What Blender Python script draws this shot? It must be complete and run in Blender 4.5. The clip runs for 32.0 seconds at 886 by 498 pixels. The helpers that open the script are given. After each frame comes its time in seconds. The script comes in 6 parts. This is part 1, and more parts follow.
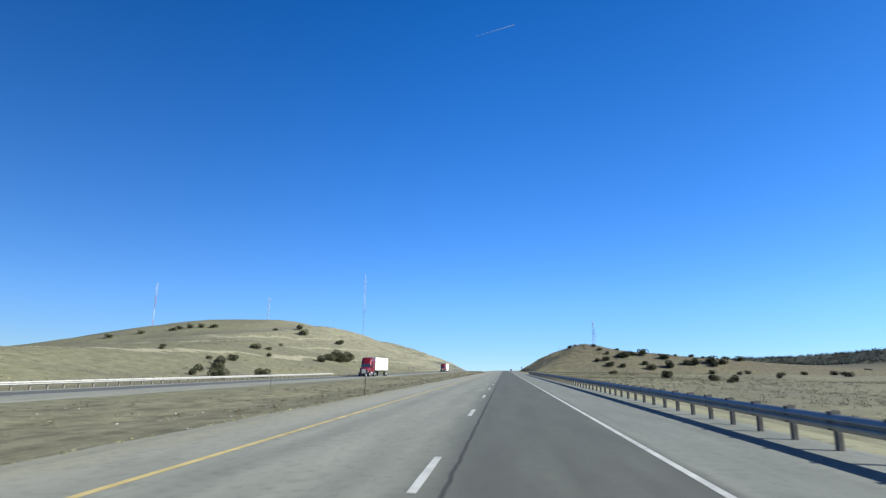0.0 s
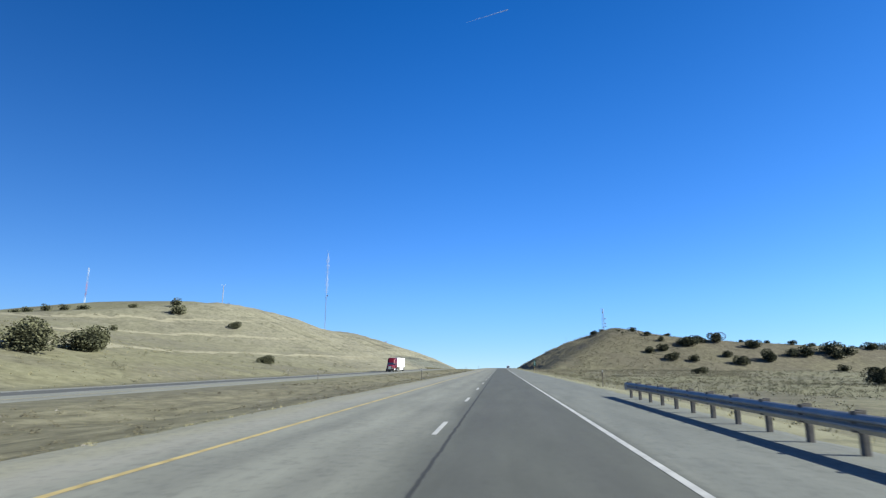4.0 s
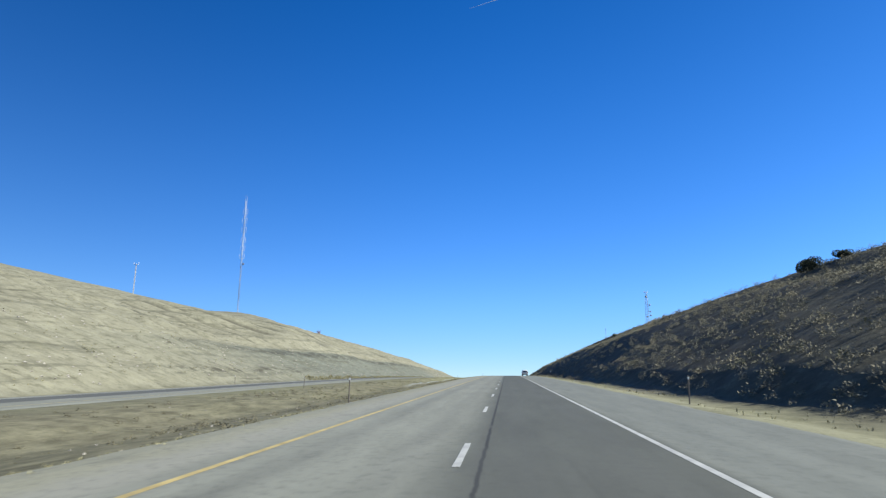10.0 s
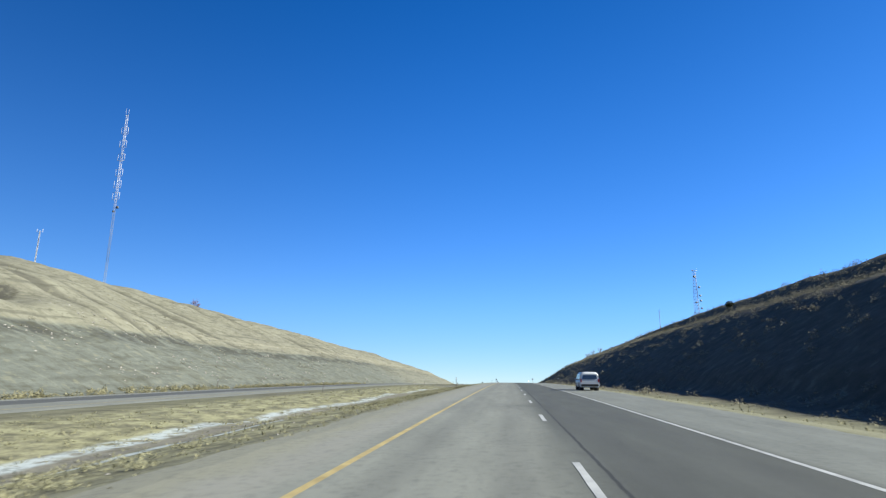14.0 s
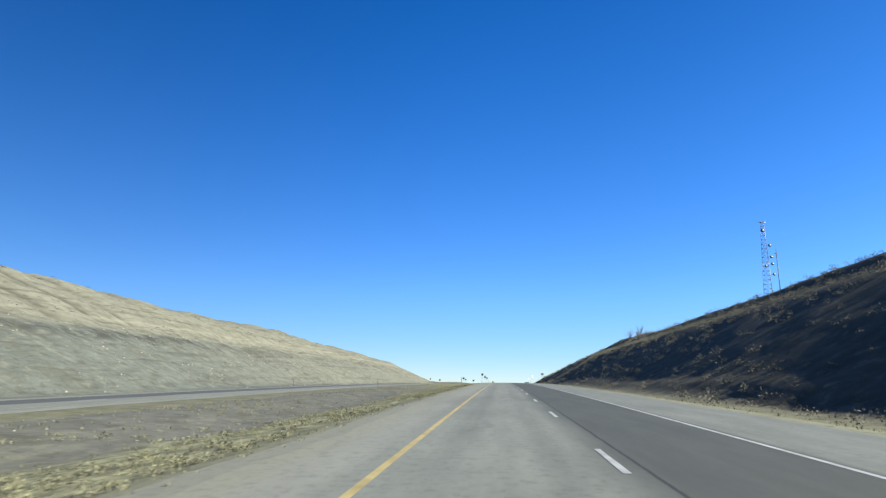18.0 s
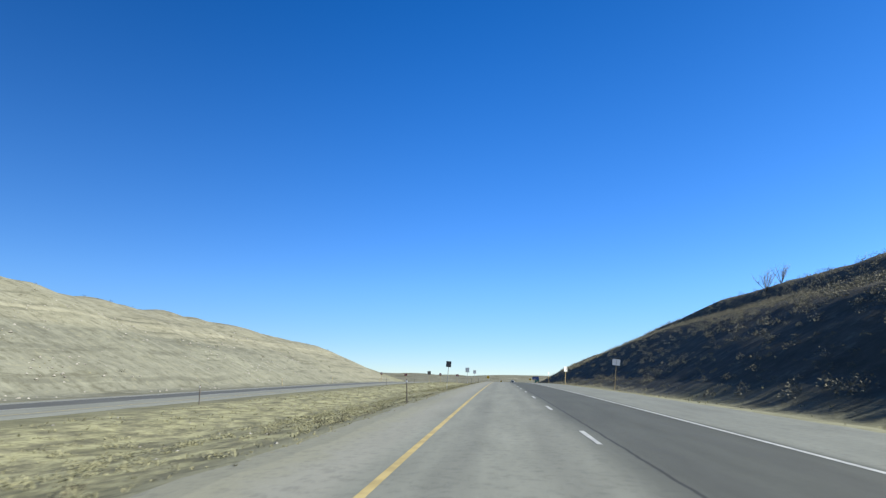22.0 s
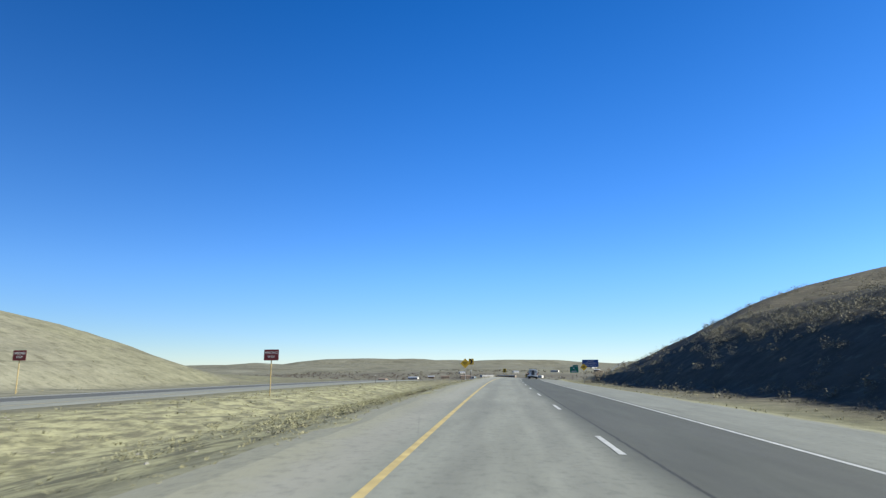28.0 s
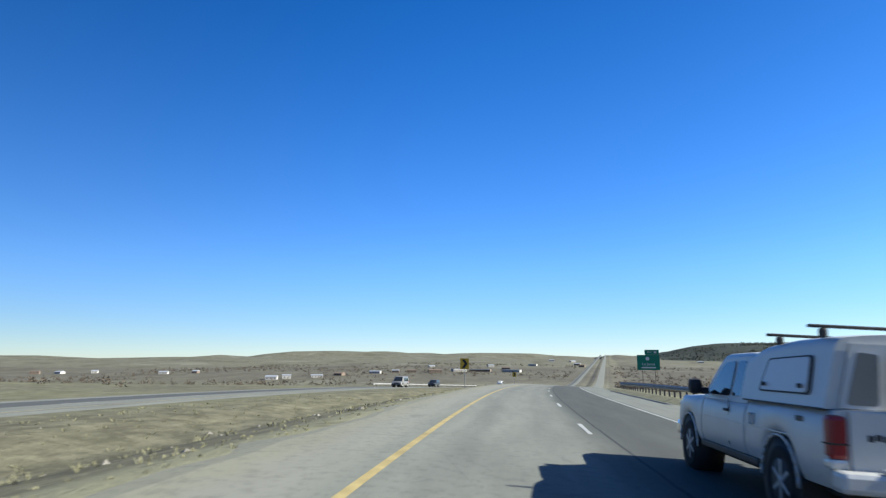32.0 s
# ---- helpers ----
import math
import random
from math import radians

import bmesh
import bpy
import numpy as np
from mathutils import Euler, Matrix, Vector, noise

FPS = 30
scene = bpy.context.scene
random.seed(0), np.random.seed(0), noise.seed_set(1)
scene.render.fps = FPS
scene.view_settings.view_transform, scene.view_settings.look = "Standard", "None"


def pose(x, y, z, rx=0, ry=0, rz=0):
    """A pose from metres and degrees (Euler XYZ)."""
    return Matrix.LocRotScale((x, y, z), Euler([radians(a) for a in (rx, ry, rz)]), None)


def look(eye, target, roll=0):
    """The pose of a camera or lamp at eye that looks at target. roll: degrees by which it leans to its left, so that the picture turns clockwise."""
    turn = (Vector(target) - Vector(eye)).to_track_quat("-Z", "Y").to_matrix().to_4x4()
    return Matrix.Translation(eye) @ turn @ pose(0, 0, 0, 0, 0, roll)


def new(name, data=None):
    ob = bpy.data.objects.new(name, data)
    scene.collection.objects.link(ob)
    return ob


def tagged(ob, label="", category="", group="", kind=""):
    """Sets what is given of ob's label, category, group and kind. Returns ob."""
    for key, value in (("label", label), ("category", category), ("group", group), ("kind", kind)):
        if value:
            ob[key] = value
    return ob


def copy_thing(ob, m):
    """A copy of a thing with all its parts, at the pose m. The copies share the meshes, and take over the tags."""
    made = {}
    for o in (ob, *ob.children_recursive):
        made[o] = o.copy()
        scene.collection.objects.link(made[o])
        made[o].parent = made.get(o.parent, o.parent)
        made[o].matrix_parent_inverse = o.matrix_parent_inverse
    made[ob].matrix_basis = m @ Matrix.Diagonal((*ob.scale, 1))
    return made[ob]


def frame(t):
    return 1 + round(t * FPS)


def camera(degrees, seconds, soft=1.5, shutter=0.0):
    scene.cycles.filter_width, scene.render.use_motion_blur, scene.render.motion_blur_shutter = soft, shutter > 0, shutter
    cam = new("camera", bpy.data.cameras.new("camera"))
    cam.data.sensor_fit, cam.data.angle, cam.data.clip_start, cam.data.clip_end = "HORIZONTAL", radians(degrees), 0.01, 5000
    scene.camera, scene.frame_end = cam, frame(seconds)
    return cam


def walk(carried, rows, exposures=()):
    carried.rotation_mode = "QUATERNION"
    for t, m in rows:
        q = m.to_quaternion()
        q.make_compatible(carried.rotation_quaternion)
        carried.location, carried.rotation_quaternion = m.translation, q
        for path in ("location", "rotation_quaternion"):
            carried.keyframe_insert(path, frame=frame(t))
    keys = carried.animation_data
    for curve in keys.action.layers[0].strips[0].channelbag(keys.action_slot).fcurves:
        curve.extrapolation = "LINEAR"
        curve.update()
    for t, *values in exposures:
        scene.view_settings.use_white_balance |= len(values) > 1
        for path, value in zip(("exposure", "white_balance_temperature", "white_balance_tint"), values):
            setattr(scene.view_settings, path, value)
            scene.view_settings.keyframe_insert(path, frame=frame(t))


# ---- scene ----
cam = camera(71.0, 32.0, soft=1.3, shutter=0.1)
PATH = [
    (0.0, 1.11, 0.06, 1.453, 5.57, 13.23, -0.83),
    (0.5, 1.15, 17.34, 2.178, 5.54, 13.23, -0.85),
    (1.0, 1.19, 34.73, 2.909, 5.43, 13.24, -0.68),
    (1.5, 1.23, 52.20, 3.643, 5.35, 13.18, -0.86),
    (2.0, 1.27, 69.75, 4.380, 5.33, 13.14, -0.77),
    (2.5, 1.31, 87.36, 5.119, 5.30, 13.13, -1.06),
    (3.0, 1.34, 105.02, 5.861, 5.19, 13.07, -0.73),
    (3.5, 1.38, 122.72, 6.604, 5.18, 12.96, -0.42),
    (4.0, 1.42, 140.43, 7.348, 5.18, 12.97, -0.34),
    (4.5, 1.42, 158.16, 8.093, 5.18, 12.91, -0.14),
    (5.5, 1.41, 193.62, 9.582, 5.36, 13.10, -0.45),
    (6.5, 1.41, 229.00, 11.068, 5.53, 13.29, -0.75),
    (7.0, 1.41, 246.65, 11.809, 5.50, 13.13, -0.31),
    (7.5, 1.40, 264.25, 12.548, 5.53, 13.16, -0.52),
    (8.0, 1.40, 281.80, 13.286, 5.45, 13.05, -0.69),
    (8.5, 1.25, 299.30, 14.021, 5.47, 13.09, -0.67),
    (9.0, 1.10, 316.75, 14.753, 5.57, 13.25, -0.48),
    (9.5, 0.94, 334.12, 15.483, 5.66, 13.35, -0.16),
    (10.0, 0.79, 351.44, 16.210, 5.74, 13.33, -0.15),
    (10.5, 0.48, 368.68, 16.935, 5.94, 13.35, -0.52),
    (11.0, 0.17, 385.86, 17.656, 6.09, 13.28, -0.71),
    (11.5, -0.20, 402.96, 18.374, 6.15, 13.11, -0.58),
    (12.0, -0.56, 419.99, 19.090, 6.18, 13.17, -0.92),
    (12.5, -0.77, 436.95, 19.800, 6.16, 13.20, -1.17),
    (13.0, -0.97, 453.84, 20.487, 6.04, 13.25, -1.50),
    (13.5, -1.02, 470.66, 21.147, 5.95, 13.14, -0.83),
    (14.0, -1.07, 487.41, 21.781, 5.97, 13.31, -0.62),
    (14.5, -1.19, 504.10, 22.389, 5.94, 13.31, -0.89),
    (15.5, -1.44, 537.31, 23.528, 5.83, 13.25, -1.13),
    (16.5, -1.68, 570.30, 24.566, 5.72, 13.18, -1.36),
    (17.0, -1.81, 586.74, 25.049, 5.59, 12.99, -1.15),
    (17.5, -1.83, 603.13, 25.507, 5.40, 12.77, -0.83),
    (18.0, -1.85, 619.49, 25.942, 5.28, 12.67, -0.72),
    (18.5, -1.87, 635.83, 26.354, 5.25, 12.70, -0.49),
    (19.0, -1.89, 652.14, 26.743, 5.25, 12.67, -0.68),
    (19.5, -1.97, 668.44, 27.108, 5.28, 12.59, -0.52),
    (20.0, -2.04, 684.74, 27.451, 5.37, 12.49, -0.69),
    (20.5, -2.12, 701.02, 27.771, 5.33, 12.42, -0.35),
    (21.0, -2.19, 717.31, 28.069, 5.31, 12.33, -0.55),
    (21.5, -2.11, 733.61, 28.344, 5.24, 12.05, -0.44),
    (22.0, -2.03, 749.91, 28.596, 5.16, 12.00, -0.41),
    (22.5, -1.95, 766.24, 28.827, 5.20, 11.93, -0.53),
    (23.0, -1.87, 782.57, 29.035, 5.31, 11.73, -0.38),
    (23.5, -1.87, 798.93, 29.220, 5.45, 11.43, -0.67),
    (24.0, -1.87, 815.31, 29.383, 5.49, 11.35, -0.36),
    (24.5, -1.87, 831.72, 29.523, 5.48, 11.37, -0.60),
    (25.0, -1.86, 848.14, 29.640, 5.46, 11.23, -0.99),
    (25.5, -1.90, 864.59, 29.738, 5.42, 11.17, -1.00),
    (26.5, -1.96, 897.53, 29.877, 5.45, 11.03, -1.10),
    (27.5, -2.02, 930.50, 29.925, 5.48, 10.89, -0.15),
    (28.0, -2.06, 946.98, 29.915, 5.40, 10.71, 0.26),
    (28.5, -2.00, 963.43, 29.879, 5.37, 10.55, 0.54),
    (29.0, -1.93, 979.86, 29.820, 5.35, 10.54, 0.66),
    (29.5, -1.75, 996.23, 29.734, 5.25, 10.46, 0.80),
    (30.0, -1.50, 1012.54, 29.625, 4.93, 10.27, 0.47),
    (30.5, -1.31, 1028.77, 29.500, 4.65, 10.24, 0.97),
    (31.0, -0.98, 1044.88, 29.353, 4.43, 10.26, 0.39),
    (31.5, -0.60, 1060.86, 29.192, 3.99, 10.20, -0.02),
    (32.0, -0.04, 1076.67, 29.003, 3.14, 10.11, -0.02),
]
walk(cam, [(t, pose(x, y, z, 90 + pitch, roll, yaw)) for t, x, y, z, yaw, pitch, roll in PATH],
     exposures=((0.0, 1.27, 6150, 4), (2.0, 1.25, 6150, 4), (3.0, 1.06, 6150, 4), (3.8, 1.25, 6150, 4), (4.5, 1.27, 6150, 4), (6.3, 0.94, 6150, 4), (7.2, 0.94, 6150, 4), (8.3, 1.27, 6150, 4), (32.0, 1.27, 6150, 4)))

# ---- sky and sun: a clear winter day, the sun low on the right ----
SUN_HEIGHT, SUN_FROM = 30.0, 95.0
world = bpy.data.worlds.new("sky")
scene.world = world
world.use_nodes = True
wn = world.node_tree.nodes
sky = wn.new("ShaderNodeTexSky")
sky.sky_type, sky.sun_disc = "NISHITA", False
sky.sun_elevation, sky.sun_rotation = radians(SUN_HEIGHT), radians(SUN_FROM)
sky.altitude, sky.air_density, sky.dust_density, sky.ozone_density = 1900, 1.0, 0.0, 3.0
depth = wn.new("ShaderNodeHueSaturation")
depth.inputs["Hue"].default_value = 0.508
depth.inputs["Saturation"].default_value = 1.2
clear = wn.new("ShaderNodeMix")
clear.data_type = "RGBA"
clear.inputs[0].default_value = 0.3
clear.inputs[7].default_value = (0.23, 1.0, 3.35, 1)
world.node_tree.links.new(sky.outputs[0], clear.inputs[6])
world.node_tree.links.new(clear.outputs[2], depth.inputs["Color"])
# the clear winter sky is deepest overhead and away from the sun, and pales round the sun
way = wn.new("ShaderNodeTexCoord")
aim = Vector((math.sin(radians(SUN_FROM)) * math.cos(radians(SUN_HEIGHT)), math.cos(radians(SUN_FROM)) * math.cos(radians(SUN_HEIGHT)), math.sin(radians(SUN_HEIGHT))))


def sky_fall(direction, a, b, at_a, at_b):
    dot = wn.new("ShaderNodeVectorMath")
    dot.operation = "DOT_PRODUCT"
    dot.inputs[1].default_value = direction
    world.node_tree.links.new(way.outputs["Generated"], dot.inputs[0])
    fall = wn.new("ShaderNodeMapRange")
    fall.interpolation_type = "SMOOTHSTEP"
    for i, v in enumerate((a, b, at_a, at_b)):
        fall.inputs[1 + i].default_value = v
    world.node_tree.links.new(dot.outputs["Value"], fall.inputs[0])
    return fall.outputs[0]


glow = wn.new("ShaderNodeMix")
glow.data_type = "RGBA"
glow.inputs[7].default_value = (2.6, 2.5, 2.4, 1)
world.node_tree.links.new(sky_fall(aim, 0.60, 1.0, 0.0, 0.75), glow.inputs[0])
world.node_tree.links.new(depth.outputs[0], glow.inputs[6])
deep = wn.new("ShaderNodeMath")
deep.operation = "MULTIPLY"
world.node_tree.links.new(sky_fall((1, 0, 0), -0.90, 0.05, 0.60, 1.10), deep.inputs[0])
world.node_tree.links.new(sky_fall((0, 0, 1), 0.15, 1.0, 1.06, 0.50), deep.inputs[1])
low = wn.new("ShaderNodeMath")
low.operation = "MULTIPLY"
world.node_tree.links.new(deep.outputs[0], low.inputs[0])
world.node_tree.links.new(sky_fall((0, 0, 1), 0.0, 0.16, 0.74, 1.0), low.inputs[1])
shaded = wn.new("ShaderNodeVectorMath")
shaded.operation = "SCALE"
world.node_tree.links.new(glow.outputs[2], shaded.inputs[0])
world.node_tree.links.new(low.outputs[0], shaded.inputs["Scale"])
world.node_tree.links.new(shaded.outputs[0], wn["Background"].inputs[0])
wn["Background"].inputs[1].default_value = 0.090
sun = new("sun", bpy.data.lights.new("sun", "SUN"))
sun.data.energy, sun.data.angle, sun.data.color = 5.0, radians(0.53), (1.0, 0.945, 0.84)
sun.matrix_world = look((300, 0, 300), Vector((300, 0, 300)) - aim)


# ---- the line of the road: s metres along it, u metres to the right of its centre line ----
LINE = np.arange(-600.0, 7001.0, 1.0)


def _sum(v):
    return np.concatenate([[0.0], np.cumsum((v[1:] + v[:-1]) / 2)])


GRADE = np.interp(LINE, [430, 1077, 1205, 1600, 1900], [0.042, -0.013, -0.042, -0.042, 0.017])
RISE = _sum(GRADE)
TURN = _sum(np.interp(LINE, [965, 1125, 1285], [0.0, 0.00125, 0.0]))
EAST, NORTH = _sum(np.sin(TURN)), _sum(np.cos(TURN))
RISE, NORTH = RISE - RISE[600], NORTH - NORTH[600]


def along(s, values):
    return np.interp(s, LINE, values)


def ease(v, a, b):
    t = np.clip((np.asarray(v, float) - a) / (b - a), 0, 1)
    return t * t * (3 - 2 * t)


def bank(s):
    return np.radians(3.3) * np.clip((np.asarray(s, float) - 860) / 200, 0, 1)


def spot(s, u):
    """East and north of a point u metres beside the road; far from it the cross lines run due east."""
    h, near = along(s, TURN), np.clip(u, -60, 60)
    return along(s, EAST) + u * np.where(np.abs(u) < 60, np.cos(h), 1.0), along(s, NORTH) - near * np.sin(h)


# hills beside the road: where the slope starts, how steep it is, how high the cutting is, how the top leans
KNOT = [-100, 50, 150, 220, 290, 340, 390, 440, 500, 560, 620, 680, 740, 800, 860, 910, 960, 1000, 1040, 1080, 1125, 1165, 1200]
WEST = {
    "toe": [42.55, 42.39, 41.14, 38.82, 40.4, 39.17, 36, 36, 36, 37.13, 41.86, 36.27, 40.96, 39.09, 37.81, 37.34, 36.82, 44.22, 44.03, 54.34, 53, 52, 51.36],
    "steep": [0.19, 0.19, 0.21, 0.24, 0.14, 0.17, 0.38, 0.39, 0.31, 0.5, 0.4, 0.43, 0.55, 0.5, 0.45, 0.44, 0.45, 0.37, 0.35, 0.08, 0.08, 0.08, 0.08],
    "high": [3.08, 4.05, 7.43, 11.7, 16.11, 20.69, 28.61, 26.19, 21.36, 15.1, 28.85, 19.67, 15.72, 16.71, 15.01, 14.98, 11.62, 18.39, 10.18, 3.7, 2.5, 1.0, 0.4],
    "top": [0, -0.03, -0.06, -0.05, -0.08, -0.15, -0.07, 0.03, 0.25, 0.21, 0.06, 0.11, 0.1, -0.03, -0.03, 0.02, 0.08, 0.17, 0.08, 0.04, 0.02, 0.0, 0.0]}
EASTERN = {
    "toe": [49.06, 47.9, 44.76, 41.82, 37.96, 14.7, 11.43, 11.38, 13.9, 17.0, 17.5, 11.2, 10.8, 9.8, 12.7, 12.8, 13.52, 15.38, 13.64, 12.36, 13, 14, 14.35],
    "steep": [0.06, 0.08, 0.09, 0.11, 0.19, 0.45, 0.47, 0.47, 0.62, 0.59, 0.59, 0.54, 0.535, 0.555, 0.535, 0.56, 0.565, 0.62, 0.61, 0.4, 0.43, 0.3, 0.2],
    "high": [0.76, 0.9, 0.92, 0.34, 0.3, 0.3, 14.65, 19.92, 15.16, 18.84, 20.8, 19.8, 16.9, 14.2, 19.8, 22.0, 16.4, 10.57, 10.36, 21.69, 12.0, 2.5, 0.3],
    "top": [0.02, 0.02, -0, -0.02, -0.04, -0.07, -0.07, -0.15, -0.09, -0.11, -0.12, -0.06, 0.01, 0.03, 0.05, 0.03, 0.08, 0.09, 0.1, 0.22, 0.12, 0.02, 0.0]}


def hill(s, out, side):
    toe, steep, high, top = (np.interp(s, KNOT, side[k]) for k in ("toe", "steep", "high", "top"))
    d = np.clip(out - toe, 0, np.interp(s, [390, 470, 700, 760], [215, 150, 110, 150]))
    a, b = steep * d, high + top * (d - high / np.maximum(steep, .05))
    z = 0.5 * (a + b - np.sqrt((a - b) ** 2 + 4))
    return np.maximum(z, 0) * np.clip(d / 3, 0, 1) * (1 - 0.85 * ease(out - toe, 200, 420))


def west_road(s):
    """Height of the other carriageway over this one's centre line."""
    return np.interp(s, [600, 780, 960, 1090, 1300], [-.55, -.68, -.1, -.4, -.6])


def west_drift(s):
    """How far the other carriageway swings away on the climb."""
    return np.interp(s, [650, 800], [-1.5, 0.0])


def lie(s, u):
    """Height of the ground over the road's centre line, without fine relief."""
    s, u = np.asarray(s, float), np.asarray(u, float)
    t = np.tan(bank(s))
    own = -np.clip(u, -7.5, 9) * t - 0.05 - 0.3 * ease(-u, 6, 8.5) - 0.25 * ease(u, 8, 11)
    wz = west_road(s) - 0.05
    ditch = own + (wz - own) * ease(-u, 9, 22) - np.interp(s, [0, 300, 450, 900, 1000], [.35, .5, .6, .5, .9]) * np.exp(-((u + 13.5) / 3.6) ** 2)
    left = np.where(u > -22.5, ditch, wz) + hill(s, -u, WEST)
    low = -1.3 * ease(u, 9, 22) * (1 - ease(s, 270, 335)) - 4 * ease(u, 12, 40) * ease(s, 1065, 1120)
    low = low + 0.45 * ease(u, 7.9, 8.5) * (1 - ease(u, 13.5, 19)) * ease(s, 1085, 1115) * (1 - ease(s, 1175, 1215))
    h = hill(s, u, EASTERN)
    f = np.clip(h / np.maximum(np.interp(s, KNOT, EASTERN["high"]), 4), 0, 1)
    early, late = np.interp(f, [0, 0.32, 0.57, 0.76, 1], [0, 0.36, 0.62, 0.70, 1]), np.interp(f, [0, 0.14, 0.62, 0.82, 1], [0, 0.08, 0.60, 0.715, 1])
    bench = early + (late - early) * ease(s, 600, 700) - f
    right = own + low + h + bench * np.interp(s, KNOT, EASTERN["high"]) * ease(s, 350, 440) * (1 - ease(s, 980, 1060))
    return np.where(u < 0, left, right)


def far_rise(s, u):
    """Low hills and table lands of the distance."""
    r = ease(s, 1500, 3200)
    roll = 7 * np.sin(u / 410 + s / 900) + 5 * np.sin(u / 190 - s / 520 + 1.3)
    z = r * roll * ease(np.abs(u), 60, 500)
    x = u + 0.2 * (s - 1285)
    edge = -1230 + 60 * np.sin(s / 130)
    z = z + 26 * ease(x, edge - 120, edge + 90) * ease(s, 4300, 4900) * ease(np.abs(u), 150, 500)
    z = z + 15 * np.exp(-((x + 1750) / 110) ** 2) * ease(s, 4300, 4900)
    z = z + 58 * ease(x, 830, 1300) * ease(s, 3600, 3850) * (1 - ease(s, 4500, 5000)) + 24 * np.exp(-((x - 2100) / 500) ** 2 - ((s - 4300) / 400) ** 2)
    z = z + 33 * ease(u, 250 + 60 * np.sin(s / 90), 430) * ease(s, 430, 700) * (1 - ease(s, 1000, 1300)) * (0.9 + 0.1 * np.sin(u / 70) * np.sin(s / 110))
    z = z - 14 * ease(s, 3400, 4600) * (1 - ease(x, 700, 900))
    z = z + 3.5 * np.sin(u / 63 + 2 * np.sin(u / 210)) * ease(s, 4200, 4900)
    return z


def ground_z(s, u):
    return along(s, RISE) + lie(s, u) + far_rise(s, u)


# ---- building tools ----
def part(name, mesh, material, parent=None, label=""):
    """A mesh object, under a thing or a part where one is given."""
    ob = new(name, mesh)
    if material is not None and not mesh.materials:
        mesh.materials.append(material)
    if parent is not None:
        ob.parent = parent
    if label:
        ob["label"] = label
    return ob


def mesh_of(verts, faces, material=None, smooth=False, uv=None):
    me = bpy.data.meshes.new("mesh")
    me.from_pydata([tuple(v) for v in verts], [], faces)
    if material is not None:
        me.materials.append(material)
    if smooth:
        me.shade_smooth()
    if uv is not None:
        layer = me.uv_layers.new(name="road")
        loop = np.empty(len(me.loops), np.int32)
        me.loops.foreach_get("vertex_index", loop)
        layer.data.foreach_set("uv", np.asarray(uv, np.float32)[loop].ravel())
    me.update()
    return me


def sheet(points, material=None, smooth=True, uv=None):
    """A grid of points (rows, columns, 3) as a mesh, made quickly."""
    r, c = points.shape[:2]
    i = np.arange(r * c).reshape(r, c)
    quads = np.stack([i[:-1, :-1], i[:-1, 1:], i[1:, 1:], i[1:, :-1]], -1).reshape(-1, 4)
    return loose(points.reshape(-1, 3), quads, material, smooth, None if uv is None else uv.reshape(-1, 2))


def loose(verts, faces, material=None, smooth=False, uv=None):
    """A mesh from arrays of points and of equal-sided faces."""
    me = bpy.data.meshes.new("mesh")
    n, k = faces.shape
    me.vertices.add(len(verts))
    me.vertices.foreach_set("co", np.ascontiguousarray(verts, np.float32).ravel())
    me.loops.add(n * k)
    me.loops.foreach_set("vertex_index", np.ascontiguousarray(faces, np.int32).ravel())
    me.polygons.add(n)
    me.polygons.foreach_set("loop_start", np.arange(0, n * k, k, dtype=np.int32))
    if material is not None:
        me.materials.append(material)
    if uv is not None:
        me.uv_layers.new(name="road").data.foreach_set("uv", np.ascontiguousarray(uv[faces.ravel()], np.float32).ravel())
    me.update(calc_edges=True)
    if smooth:
        me.shade_smooth()
    else:
        me.shade_flat()
    return me


def box(sx, sy, sz, bevel=0.0, at=(0, 0, 0), material=None, turn=None):
    """A box with softened edges, its middle at a place."""
    bm = bmesh.new()
    bmesh.ops.create_cube(bm, size=1)
    bmesh.ops.scale(bm, vec=(sx, sy, sz), verts=bm.verts)
    if bevel:
        bmesh.ops.bevel(bm, geom=bm.edges[:], offset=bevel, segments=2, affect="EDGES", profile=0.6)
    if turn is not None:
        bmesh.ops.transform(bm, matrix=turn, verts=bm.verts)
    bmesh.ops.translate(bm, vec=at, verts=bm.verts)
    me = bpy.data.meshes.new("mesh")
    bm.to_mesh(me)
    bm.free()
    if material is not None:
        me.materials.append(material)
    return me


def rod(a, b, r0, r1=None, sides=8, material=None):
    """A tapered round bar from a to b."""
    a, b = Vector(a), Vector(b)
    bm = bmesh.new()
    bmesh.ops.create_cone(bm, cap_ends=True, segments=sides, radius1=r0, radius2=r0 if r1 is None else r1, depth=(b - a).length)
    q = (b - a).to_track_quat("Z", "Y").to_matrix().to_4x4()
    bmesh.ops.transform(bm, matrix=Matrix.Translation((a + b) / 2) @ q, verts=bm.verts)
    me = bpy.data.meshes.new("mesh")
    bm.to_mesh(me)
    bm.free()
    if material is not None:
        me.materials.append(material)
    me.shade_smooth()
    return me


def joined(meshes, material=None):
    bm = bmesh.new()
    for m in meshes:
        bm.from_mesh(m)
    me = bpy.data.meshes.new("mesh")
    bm.to_mesh(me)
    bm.free()
    if material is not None:
        me.materials.append(material)
    return me


